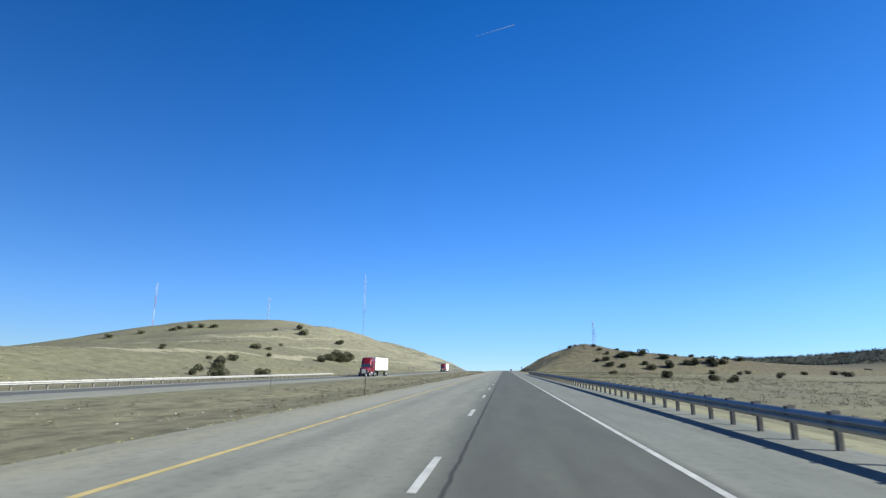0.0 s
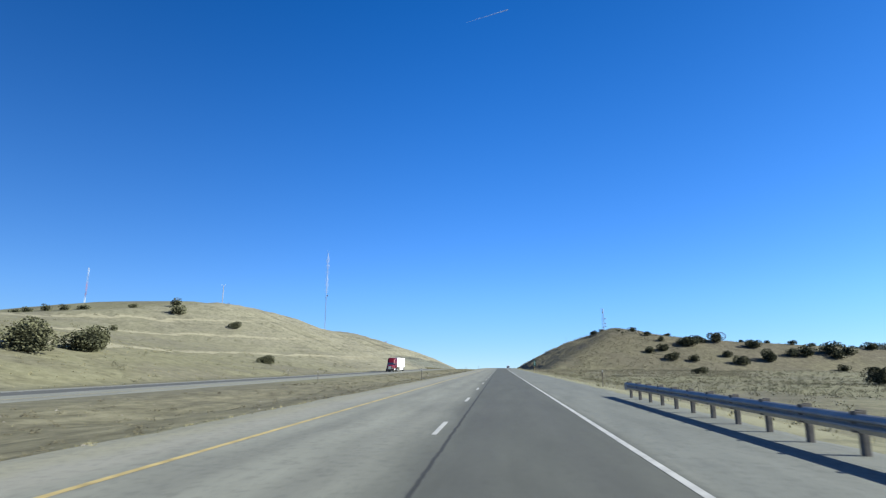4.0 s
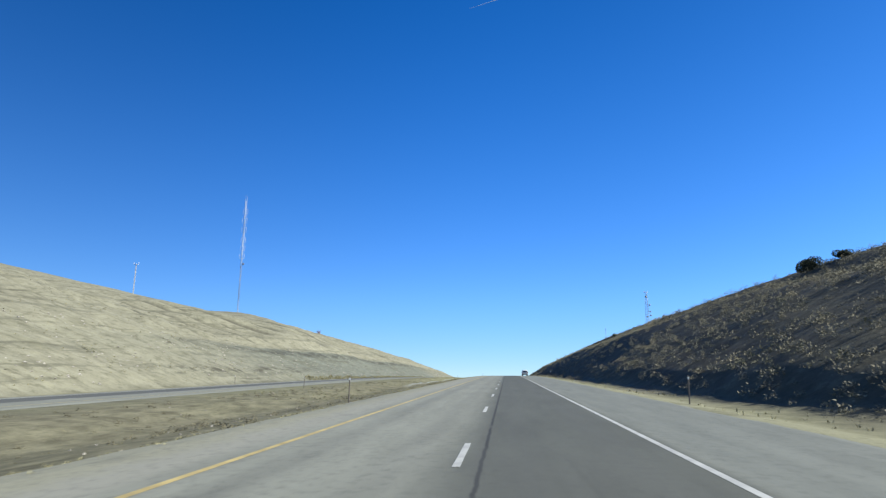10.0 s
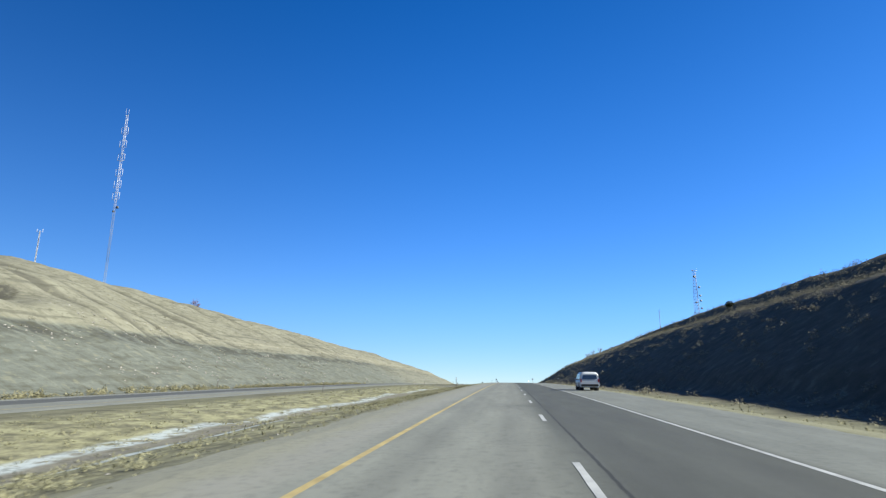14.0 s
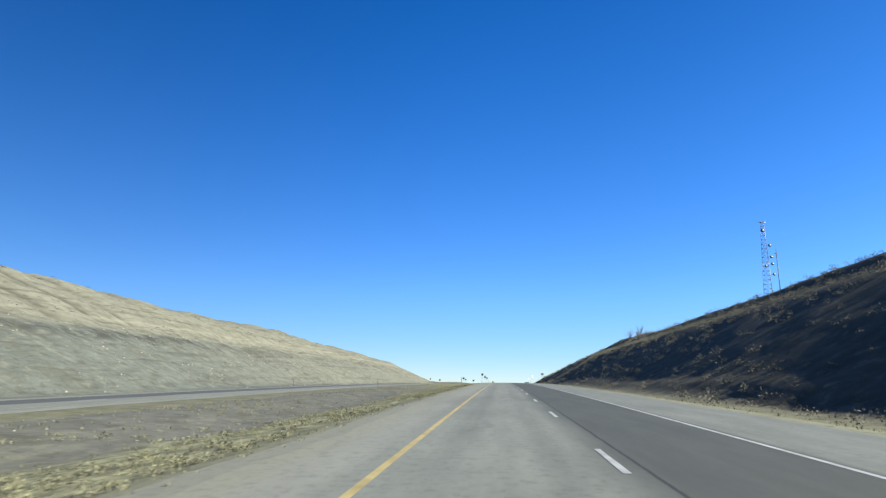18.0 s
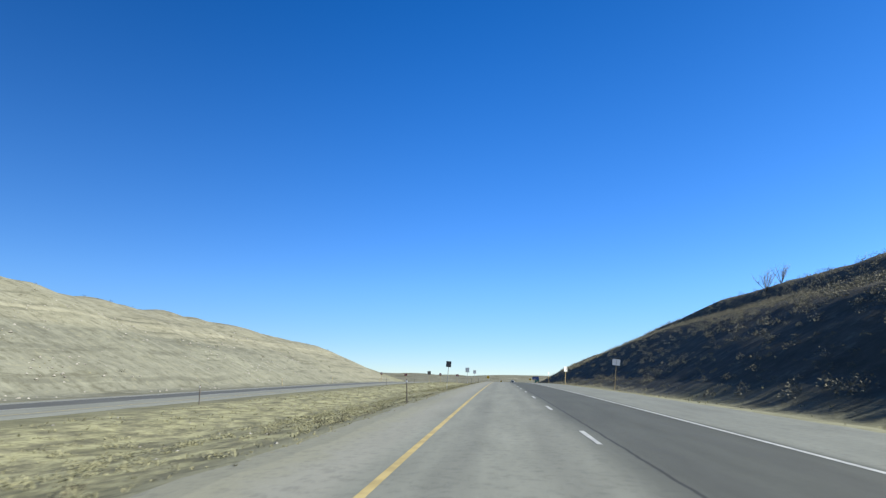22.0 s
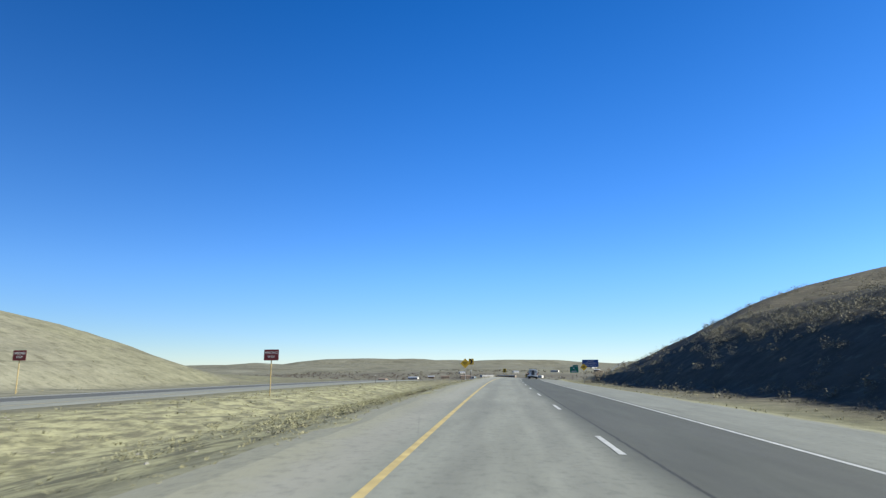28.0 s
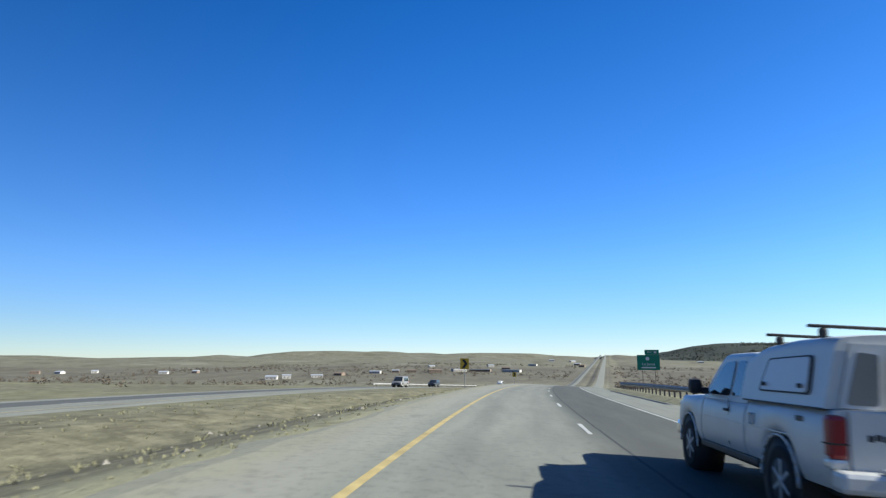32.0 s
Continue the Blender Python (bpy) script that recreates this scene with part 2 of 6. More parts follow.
def plate(outline, thick, material=None, bevel=0.0):
    """A flat plate cut to an outline in x and z, its front facing -y."""
    bm = bmesh.new()
    f = bm.faces.new([bm.verts.new((x, 0, z)) for x, z in outline])
    bm.normal_update()
    if f.normal.y > 0:
        f.normal_flip()
    ret = bmesh.ops.extrude_face_region(bm, geom=[f])
    bmesh.ops.translate(bm, vec=(0, thick, 0), verts=[v for v in ret["geom"] if isinstance(v, bmesh.types.BMVert)])
    bmesh.ops.recalc_face_normals(bm, faces=bm.faces[:])
    me = bpy.data.meshes.new("mesh")
    bm.to_mesh(me)
    bm.free()
    if material is not None:
        me.materials.append(material)
    return me


def rounded(w, h, r, n=5, cx=0.0, cz=0.0):
    pts = []
    for k, (sx, sz) in enumerate(((1, 1), (-1, 1), (-1, -1), (1, -1))):
        for j in range(n + 1):
            a = math.pi / 2 * (k + j / n)
            pts.append((cx + sx * (w / 2 - r) + r * math.cos(a), cz + sz * (h / 2 - r) + r * math.sin(a)))
    return pts


def words(text, size, material, parent, m, name="lettering", label=""):
    cu = bpy.data.curves.new("text", "FONT")
    cu.body, cu.size, cu.align_x, cu.align_y, cu.extrude = text, size, "CENTER", "CENTER", 0.004
    ob = new("text", cu)
    me = bpy.data.meshes.new_from_object(ob.evaluated_get(bpy.context.evaluated_depsgraph_get()))
    bpy.data.objects.remove(ob)
    me.materials.clear()
    me.materials.append(material)
    done = part(name, me, None, parent, label)
    done.matrix_local = m
    return done


def on_ground(s, u, lift=0.0):
    x, y = spot(s, u)
    return Vector((float(x), float(y), float(ground_z(s, u)) + lift))


def heading(s):
    return -math.degrees(float(along(s, TURN)))


# ---- materials ----
def surface(name, build, rough=0.8, metal=0.0, spec=0.3):
    m = bpy.data.materials.new(name)
    m.use_nodes = True
    nt = m.node_tree
    b = nt.nodes["Principled BSDF"]
    b.inputs["Roughness"].default_value, b.inputs["Metallic"].default_value = rough, metal
    b.inputs["Specular IOR Level"].default_value = spec
    build(nt, b)
    return m


def node(nt, kind, **sets):
    n = nt.nodes.new("ShaderNode" + kind)
    for k, v in sets.items():
        n.inputs[k].default_value = v
    return n


def grain(nt, scale, detail=4.0, rough=0.55, vec=None, stretch=None):
    n = node(nt, "TexNoise", Scale=scale, Detail=detail, Roughness=rough)
    src = vec
    if src is None:
        src = nt.nodes.new("ShaderNodeNewGeometry").outputs["Position"]
    if stretch:
        mp = nt.nodes.new("ShaderNodeMapping")
        mp.inputs["Scale"].default_value = stretch
        nt.links.new(src, mp.inputs["Vector"])
        src = mp.outputs[0]
    nt.links.new(src, n.inputs["Vector"])
    return n.outputs["Fac"]


def ramp(nt, fac, stops):
    r = nt.nodes.new("ShaderNodeValToRGB")
    e = r.color_ramp.elements
    while len(e) < len(stops):
        e.new(0.5)
    for el, (p, c) in zip(e, stops):
        el.position, el.color = p, (*c, 1) if len(c) == 3 else c
    nt.links.new(fac, r.inputs[0])
    return r.outputs[0]


def blend(nt, fac, a, b, how="MIX"):
    m = nt.nodes.new("ShaderNodeMix")
    m.data_type, m.blend_type = "RGBA", how
    for sock, v in ((m.inputs[0], fac), (m.inputs[6], a), (m.inputs[7], b)):
        if isinstance(v, (int, float)):
            sock.default_value = v
        elif isinstance(v, tuple):
            sock.default_value = (*v, 1)
        else:
            nt.links.new(v, sock)
    return m.outputs[2]


def calc(nt, op, a, b=0.0, c=0.0):
    m = nt.nodes.new("ShaderNodeMath")
    m.operation = op
    for sock, v in zip(m.inputs, (a, b, c)):
        if isinstance(v, (int, float)):
            sock.default_value = v
        else:
            nt.links.new(v, sock)
    return m.outputs[0]


def step(nt, v, a, b):
    m = nt.nodes.new("ShaderNodeMapRange")
    m.interpolation_type = "SMOOTHSTEP"
    nt.links.new(v, m.inputs[0])
    m.inputs[1].default_value, m.inputs[2].default_value = a, b
    return m.outputs[0]


def relief(nt, b, fac, strength=0.3, dist=0.02):
    n = node(nt, "Bump", Strength=strength, Distance=dist)
    nt.links.new(fac, n.inputs["Height"])
    nt.links.new(n.outputs[0], b.inputs["Normal"])


def road_uv(nt):
    u = nt.nodes.new("ShaderNodeUVMap")
    u.uv_map = "road"
    s = nt.nodes.new("ShaderNodeSeparateXYZ")
    nt.links.new(u.outputs[0], s.inputs[0])
    return u.outputs[0], s.outputs[0], s.outputs[1]


def plain(name, colour, rough=0.5, metal=0.0, vary=0.12, scale=3.0, bump=0.0, spec=0.4, local=True):
    def build(nt, b):
        src = nt.nodes.new("ShaderNodeTexCoord").outputs["Object"] if local else None
        n = grain(nt, scale, 5, 0.6, src)
        fine = grain(nt, scale * 14, 3, 0.6, src)
        lo, hi = tuple(c * (1 - vary) for c in colour), tuple(min(1, c * (1 + vary)) for c in colour)
        c = ramp(nt, n, [(0.3, lo), (0.7, hi)])
        c = blend(nt, calc(nt, "MULTIPLY", fine, vary), c, tuple(v * 0.55 for v in colour))
        nt.links.new(c, b.inputs["Base Color"])
        nt.links.new(calc(nt, "MULTIPLY_ADD", n, 0.2, rough - 0.1), b.inputs["Roughness"])
        if bump:
            relief(nt, b, fine, bump, 0.01)
    return surface(name, build, rough, metal, spec)


def asphalt_build(dark_lane):
    def build(nt, b):
        vec, u, s = road_uv(nt)
        fine = grain(nt, 38, 3, 0.7)
        mid = grain(nt, 1.3, 5, 0.6, vec, (1.0, 0.12, 1))
        wide = grain(nt, 0.12, 4, 0.6, vec, (1.5, 0.4, 1))
        light = ramp(nt, mid, [(0.3, (0.156, 0.158, 0.132)), (0.7, (0.214, 0.217, 0.182))])
        dark = ramp(nt, mid, [(0.3, (0.036, 0.038, 0.032)), (0.7, (0.058, 0.061, 0.052))])
        c = light
        if dark_lane:
            wob = calc(nt, "MULTIPLY_ADD", wide, 0.5, -0.25)
            uw = calc(nt, "ADD", u, wob)
            lane = calc(nt, "MULTIPLY", step(nt, uw, -0.9, 0.6), calc(nt, "SUBTRACT", 1.0, step(nt, uw, 3.75, 4.15)))
            c = blend(nt, calc(nt, "MULTIPLY", lane, calc(nt, "MULTIPLY_ADD", step(nt, s, 380, 480), 0.06, 0.84)), light, dark)
            side = step(nt, u, 3.6, 4.3)
            pale = calc(nt, "MULTIPLY_ADD", step(nt, s, 420, 620), -0.50, 0.95)
            c = blend(nt, calc(nt, "MULTIPLY", side, pale), c, ramp(nt, mid, [(0.3, (0.112, 0.118, 0.104)), (0.7, (0.160, 0.167, 0.147))]))
            edge = calc(nt, "SUBTRACT", 1.0, step(nt, u, -4.5, -3.8))
            c = blend(nt, calc(nt, "MULTIPLY", edge, 0.55), c, ramp(nt, fine, [(0.3, (0.215, 0.205, 0.170)), (0.7, (0.290, 0.278, 0.235))]))
            loose_edge = calc(nt, "SUBTRACT", 1.0, step(nt, calc(nt, "ADD", u, calc(nt, "MULTIPLY_ADD", grain(nt, 0.8, 5, 0.7), 1.6, -0.8)), -5.6, -4.7))
            c = blend(nt, calc(nt, "MULTIPLY", loose_edge, 0.85), c, ramp(nt, fine, [(0.3, (0.165, 0.160, 0.115)), (0.7, (0.270, 0.262, 0.190))]))
            # wheel tracks
            for at in (-2.75, -1.0, 1.0, 2.75):
                d = calc(nt, "ABSOLUTE", calc(nt, "SUBTRACT", u, at))
                c = blend(nt, calc(nt, "MULTIPLY", calc(nt, "SUBTRACT", 1.0, step(nt, d, 0.1, 0.5)), 0.18), c, (0.055, 0.055, 0.053))
            # the long tarred joint and its cracks
            wig = grain(nt, 0.9, 6, 0.65, vec, (0.0, 1.0, 0.0))
            du = calc(nt, "ABSOLUTE", calc(nt, "SUBTRACT", u, calc(nt, "MULTIPLY_ADD", wig, 0.14, 0.30)))
            seam = calc(nt, "MULTIPLY", calc(nt, "SUBTRACT", 1.0, step(nt, du, 0.012, 0.055)), step(nt, mid, 0.30, 0.42))
            c = blend(nt, calc(nt, "MULTIPLY", seam, 0.85), c, (0.011, 0.011, 0.012))
        else:
            lane = calc(nt, "MULTIPLY", step(nt, u, -32.4, -32.0), calc(nt, "SUBTRACT", 1.0, step(nt, u, -28.6, -28.1)))
            c = blend(nt, lane, light, ramp(nt, mid, [(0.3, (0.062, 0.063, 0.060)), (0.7, (0.088, 0.089, 0.083))]))
        v = nt.nodes.new("ShaderNodeTexVoronoi")
        v.feature = "DISTANCE_TO_EDGE"
        mp = node(nt, "Mapping")
        mp.inputs["Scale"].default_value = (0.22, 0.09, 1)
        warp = blend(nt, 0.12, vec, nt.nodes.new("ShaderNodeTexNoise").outputs["Color"], "ADD")
        nt.links.new(warp, mp.inputs["Vector"])
        nt.links.new(mp.outputs[0], v.inputs["Vector"])
        v.inputs["Scale"].default_value = 1.0
        crack = calc(nt, "MULTIPLY", calc(nt, "SUBTRACT", 1.0, step(nt, v.outputs["Distance"], 0.001, 0.006)), step(nt, wide, 0.5, 0.62))
        c = blend(nt, calc(nt, "MULTIPLY", crack, 0.14), c, (0.017, 0.017, 0.017))
        c = blend(nt, calc(nt, "MULTIPLY", step(nt, wide, 0.5, 0.75), 0.25), c, (0.077, 0.077, 0.071))
        pit = grain(nt, 4.5, 5, 0.75)
        c = blend(nt, calc(nt, "MULTIPLY", step(nt, pit, 0.48, 0.66), 0.32), c, (0.045, 0.045, 0.041))
        stain = grain(nt, 0.5, 5, 0.7, vec, (1.0, 0.35, 1))
        c = blend(nt, calc(nt, "MULTIPLY", step(nt, stain, 0.58, 0.70), 0.26), c, (0.045, 0.045, 0.042))
        c = blend(nt, calc(nt, "MULTIPLY", fine, 0.30), c, (0.050, 0.050, 0.047))
        nt.links.new(c, b.inputs["Base Color"])
        relief(nt, b, fine, 0.35, 0.01)
    return build


def land_build(nt, b):
    vec, u, s = road_uv(nt)
    big = grain(nt, 0.035, 5, 0.6)
    mid = grain(nt, 0.45, 6, 0.65)
    fine = grain(nt, 5.0, 5, 0.7)
    tiny = grain(nt, 26.0, 3, 0.7)
    grass = ramp(nt, mid, [(0.25, (0.098, 0.092, 0.055)), (0.5, (0.155, 0.150, 0.091)), (0.75, (0.202, 0.198, 0.126))])
    soil = ramp(nt, mid, [(0.3, (0.098, 0.091, 0.063)), (0.7, (0.155, 0.147, 0.105))])
    c = blend(nt, step(nt, big, 0.42, 0.60), grass, soil)
    # the western cutting: pale tan above, grey shale below, thin ledges between
    at = nt.nodes.new("ShaderNodeAttribute")
    at.attribute_name = "above"
    zz = calc(nt, "ADD", at.outputs["Fac"], calc(nt, "MULTIPLY_ADD", big, 2.4, -1.2))
    west = calc(nt, "MULTIPLY", step(nt, calc(nt, "MULTIPLY", u, -1.0), 33.5, 38), calc(nt, "SUBTRACT", 1.0, step(nt, s, 980, 1060)))
    face = calc(nt, "MULTIPLY", west, calc(nt, "SUBTRACT", 1.0, step(nt, calc(nt, "MULTIPLY", u, -1.0), 120, 210)))
    tan = ramp(nt, mid, [(0.3, (0.165, 0.157, 0.116)), (0.7, (0.250, 0.240, 0.182))])
    cut = calc(nt, "MULTIPLY", face, step(nt, s, 240, 420))
    c = blend(nt, calc(nt, "MULTIPLY", cut, 0.85), c, tan)
    shale = ramp(nt, grain(nt, 1.2, 5, 0.6, vec, (1, 0.25, 1)), [(0.3, (0.078, 0.085, 0.074)), (0.7, (0.146, 0.157, 0.135))])
    low = calc(nt, "MULTIPLY", calc(nt, "SUBTRACT", 1.0, step(nt, zz, 6.5, 7.4)), calc(nt, "MULTIPLY", step(nt, s, 410, 520), calc(nt, "SUBTRACT", 1.0, calc(nt, "MULTIPLY_ADD", step(nt, s, 860, 950), 0.4, calc(nt, "MULTIPLY", step(nt, s, 690, 790), 0.6)))))
    c = blend(nt, calc(nt, "MULTIPLY", calc(nt, "MULTIPLY", low, face), 0.92), c, shale)
    # dark fuzzy seam where the shale begins, rills and thin strata over the whole face
    seam = calc(nt, "MULTIPLY", calc(nt, "MULTIPLY", step(nt, zz, 4.6, 5.6), calc(nt, "SUBTRACT", 1.0, step(nt, zz, 6.5, 7.2))), step(nt, grain(nt, 0.25, 5, 0.7), 0.40, 0.58))
    c = blend(nt, calc(nt, "MULTIPLY", calc(nt, "MULTIPLY", seam, calc(nt, "MULTIPLY", low, face)), 0.85), c, (0.040, 0.041, 0.037))
    # a broken dark bank along the foot of the cutting
    bank_z = calc(nt, "MULTIPLY", step(nt, at.outputs["Fac"], 0.7, 1.1), calc(nt, "SUBTRACT", 1.0, step(nt, at.outputs["Fac"], 1.6, 2.4)))
    bank_s = calc(nt, "MULTIPLY", step(nt, s, 415, 435), calc(nt, "SUBTRACT", 1.0, step(nt, s, 480, 505)))
    broken = calc(nt, "MULTIPLY", calc(nt, "MULTIPLY", bank_z, bank_s), step(nt, grain(nt, 0.35, 5, 0.7), 0.46, 0.58))
    c = blend(nt, calc(nt, "MULTIPLY", calc(nt, "MULTIPLY", broken, face), 0.85), c, (0.045, 0.042, 0.033))
    # bare dark shale in the hollow under the western mast, the hollow's shade painted in with it
    ds = calc(nt, "POWER", calc(nt, "DIVIDE", calc(nt, "ADD", s, -557.0), 8.0), 2.0)
    du = calc(nt, "POWER", calc(nt, "DIVIDE", calc(nt, "ADD", u, 69.0), 5.5), 2.0)
    rock_and_shade = calc(nt, "SUBTRACT", 1.0, step(nt, calc(nt, "ADD", calc(nt, "ADD", ds, du), calc(nt, "MULTIPLY_ADD", grain(nt, 0.3, 5, 0.7), 3.0, -1.5)), 0.3, 1.1))
    c = blend(nt, calc(nt, "MULTIPLY", rock_and_shade, 0.95), c, (0.050, 0.048, 0.042))
    rill = grain(nt, 1.0, 5, 0.7, vec, (0.05, 0.55, 1))
    c = blend(nt, calc(nt, "MULTIPLY", calc(nt, "MULTIPLY", step(nt, rill, 0.50, 0.66), cut), 0.38), c, (0.079, 0.076, 0.055))
    c = blend(nt, calc(nt, "MULTIPLY", calc(nt, "MULTIPLY", step(nt, calc(nt, "SUBTRACT", 1.0, rill), 0.54, 0.68), cut), 0.28), c, (0.272, 0.273, 0.201))
    # shade in the carved rills, put into the colour since the sun shines along them
    rill_shade = nt.nodes.new("ShaderNodeAttribute")
    rill_shade.attribute_name = "rill"
    c = blend(nt, calc(nt, "MULTIPLY", step(nt, rill_shade.outputs["Fac"], 0.22, 0.7), 0.8), c, (0.075, 0.071, 0.055))
    cx = nt.nodes.new("ShaderNodeCombineXYZ")
    nt.links.new(calc(nt, "MULTIPLY", zz, 1.3), cx.inputs[0])
    nt.links.new(calc(nt, "MULTIPLY", s, 0.035), cx.inputs[1])
    bed = grain(nt, 1.0, 4, 0.65, cx.outputs[0])
    c = blend(nt, calc(nt, "MULTIPLY", calc(nt, "MULTIPLY", step(nt, bed, 0.56, 0.66), cut), 0.6), c, (0.068, 0.066, 0.049))
    band = calc(nt, "SINE", calc(nt, "MULTIPLY", zz, 1.9))
    c = blend(nt, calc(nt, "MULTIPLY", calc(nt, "MULTIPLY", step(nt, band, 0.80, 0.98), calc(nt, "MULTIPLY", cut, step(nt, big, 0.45, 0.6))), 0.4), c, (0.052, 0.053, 0.044))
    track = calc(nt, "SUBTRACT", 1.0, step(nt, calc(nt, "ABSOLUTE", calc(nt, "SUBTRACT", zz, 8.9)), 0.12, 0.34))
    c = blend(nt, calc(nt, "MULTIPLY", calc(nt, "MULTIPLY", track, calc(nt, "MULTIPLY", face, step(nt, s, 560, 620))), 0.3), c, (0.340, 0.315, 0.225))
    # sheep tracks worn along the natural western slope
    trail = calc(nt, "SINE", calc(nt, "ADD", calc(nt, "MULTIPLY", at.outputs["Fac"], 0.95), calc(nt, "MULTIPLY", big, 7.0)))
    worn = calc(nt, "MULTIPLY", calc(nt, "MULTIPLY", face, calc(nt, "SUBTRACT", 1.0, step(nt, s, 330, 420))), step(nt, trail, 0.90, 0.97))
    c = blend(nt, calc(nt, "MULTIPLY", worn, 0.7), c, (0.330, 0.305, 0.215))
    # the eastern cutting: sandy soil under sagebrush, darkened in colour for slope and bush shade
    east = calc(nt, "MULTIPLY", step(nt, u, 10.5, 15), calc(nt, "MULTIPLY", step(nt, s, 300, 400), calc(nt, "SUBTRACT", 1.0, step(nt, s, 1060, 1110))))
    shaded_earth = ramp(nt, mid, [(0.3, (0.058, 0.049, 0.034)), (0.7, (0.122, 0.104, 0.074))])
    c = blend(nt, calc(nt, "MULTIPLY", east, calc(nt, "MULTIPLY_ADD", step(nt, s, 430, 520), 0.15, 0.75)), c, shaded_earth)
    # yellow grass in the median further on, gravel at the edges of the pavement
    median = calc(nt, "MULTIPLY", step(nt, u, -22.5, -20), calc(nt, "SUBTRACT", 1.0, step(nt, u, -9, -6.5)))
    straw = ramp(nt, grain(nt, 1.1, 5, 0.7, vec, (1, 0.5, 1)), [(0.41, (0.122, 0.115, 0.074)), (0.58, (0.335, 0.322, 0.182))])
    c = blend(nt, calc(nt, "MULTIPLY", calc(nt, "MULTIPLY", median, calc(nt, "MULTIPLY", step(nt, s, 420, 520), calc(nt, "SUBTRACT", 1.0, step(nt, s, 1020, 1075)))), 0.85), c, straw)
    mud = calc(nt, "MULTIPLY", calc(nt, "MULTIPLY", median, step(nt, calc(nt, "ADD", calc(nt, "MULTIPLY", u, -1.0), calc(nt, "MULTIPLY_ADD", big, 6.0, -3.0)), 11.5, 13.2)),
               calc(nt, "MULTIPLY", step(nt, s, 592, 650), calc(nt, "SUBTRACT", 1.0, step(nt, s, 715, 770))))
    c = blend(nt, calc(nt, "MULTIPLY", mud, 0.9), c, ramp(nt, mid, [(0.3, (0.085, 0.084, 0.076)), (0.7, (0.138, 0.135, 0.122))]))
    bare = ramp(nt, grain(nt, 0.8, 5, 0.7, vec, (1, 0.4, 1)), [(0.38, (0.078, 0.071, 0.046)), (0.60, (0.190, 0.176, 0.116))])
    c = blend(nt, calc(nt, "MULTIPLY", calc(nt, "MULTIPLY", median, calc(nt, "ADD", step(nt, s, 1020, 1075), calc(nt, "SUBTRACT", 1.0, step(nt, s, 420, 520)))), 0.75), c, bare)
    gl = calc(nt, "MULTIPLY", step(nt, u, -7.9, -6.9), calc(nt, "SUBTRACT", 1.0, step(nt, u, 9.0, 10.4)))
    gravel = ramp(nt, fine, [(0.3, (0.171, 0.166, 0.106)), (0.7, (0.278, 0.271, 0.180))])
    c = blend(nt, calc(nt, "MULTIPLY", gl, 0.9), c, gravel)
    # a worn dirt track along the ditch, with white salt crust on it
    rut = calc(nt, "SUBTRACT", 1.0, step(nt, calc(nt, "ABSOLUTE", calc(nt, "ADD", u, calc(nt, "MULTIPLY_ADD", mid, 1.2, 12.6))), 1.0, 1.7))
    rut = calc(nt, "MULTIPLY", rut, calc(nt, "MULTIPLY", step(nt, s, 430, 465), calc(nt, "SUBTRACT", 1.0, step(nt, s, 560, 620))))
    c = blend(nt, calc(nt, "MULTIPLY", rut, 0.8), c, ramp(nt, fine, [(0.3, (0.165, 0.152, 0.125)), (0.7, (0.235, 0.220, 0.185))]))
    ds = calc(nt, "ABSOLUTE", calc(nt, "ADD", u, calc(nt, "MULTIPLY_ADD", grain(nt, 0.07, 3, 0.6, vec, (0, 1, 0)), 1.4, 13.7)))
    crust = calc(nt, "MULTIPLY", calc(nt, "MULTIPLY", calc(nt, "SUBTRACT", 1.0, step(nt, calc(nt, "ADD", ds, calc(nt, "MULTIPLY_ADD", mid, 1.6, -0.8)), 0.28, 0.70)), step(nt, grain(nt, 0.9, 5, 0.7), 0.41, 0.50)),
                 calc(nt, "MULTIPLY", step(nt, s, 440, 465), calc(nt, "SUBTRACT", 1.0, step(nt, s, 575, 620))))
    thin = calc(nt, "ABSOLUTE", calc(nt, "ADD", u, calc(nt, "MULTIPLY_ADD", grain(nt, 0.3, 2, 0.5, vec, (0, 1, 0)), 0.5, 11.25)))
    strand = calc(nt, "MULTIPLY", calc(nt, "SUBTRACT", 1.0, step(nt, thin, 0.14, 0.30)), calc(nt, "MULTIPLY", step(nt, s, 478, 490), calc(nt, "SUBTRACT", 1.0, step(nt, s, 520, 534))))
    crust = calc(nt, "MAXIMUM", crust, strand)
    c = blend(nt, calc(nt, "MULTIPLY", crust, 0.9), c, (0.420, 0.460, 0.452))
    # far plain: duller, with dark scrub
    far = step(nt, s, 1250, 1900)
    dull = ramp(nt, grain(nt, 0.009, 6, 0.65, None, (1, 0.6, 1)), [(0.42, (0.095, 0.087, 0.060)), (0.49, (0.175, 0.166, 0.119)), (0.55, (0.118, 0.112, 0.082)), (0.62, (0.204, 0.197, 0.149))])
    c = blend(nt, calc(nt, "MULTIPLY", far, 0.85), c, dull)
    # grey-brown leafless brush over the valley floor beside the road
    brush = calc(nt, "MULTIPLY", step(nt, u, 9, 22), calc(nt, "MULTIPLY", step(nt, s, 1120, 1180), calc(nt, "SUBTRACT", 1.0, step(nt, s, 2300, 3000))))
    river = calc(nt, "MULTIPLY", step(nt, s, 1750, 1900), calc(nt, "SUBTRACT", 1.0, step(nt, s, 2350, 2550)))
    brush = calc(nt, "MAXIMUM", brush, calc(nt, "MULTIPLY", river, 0.7))
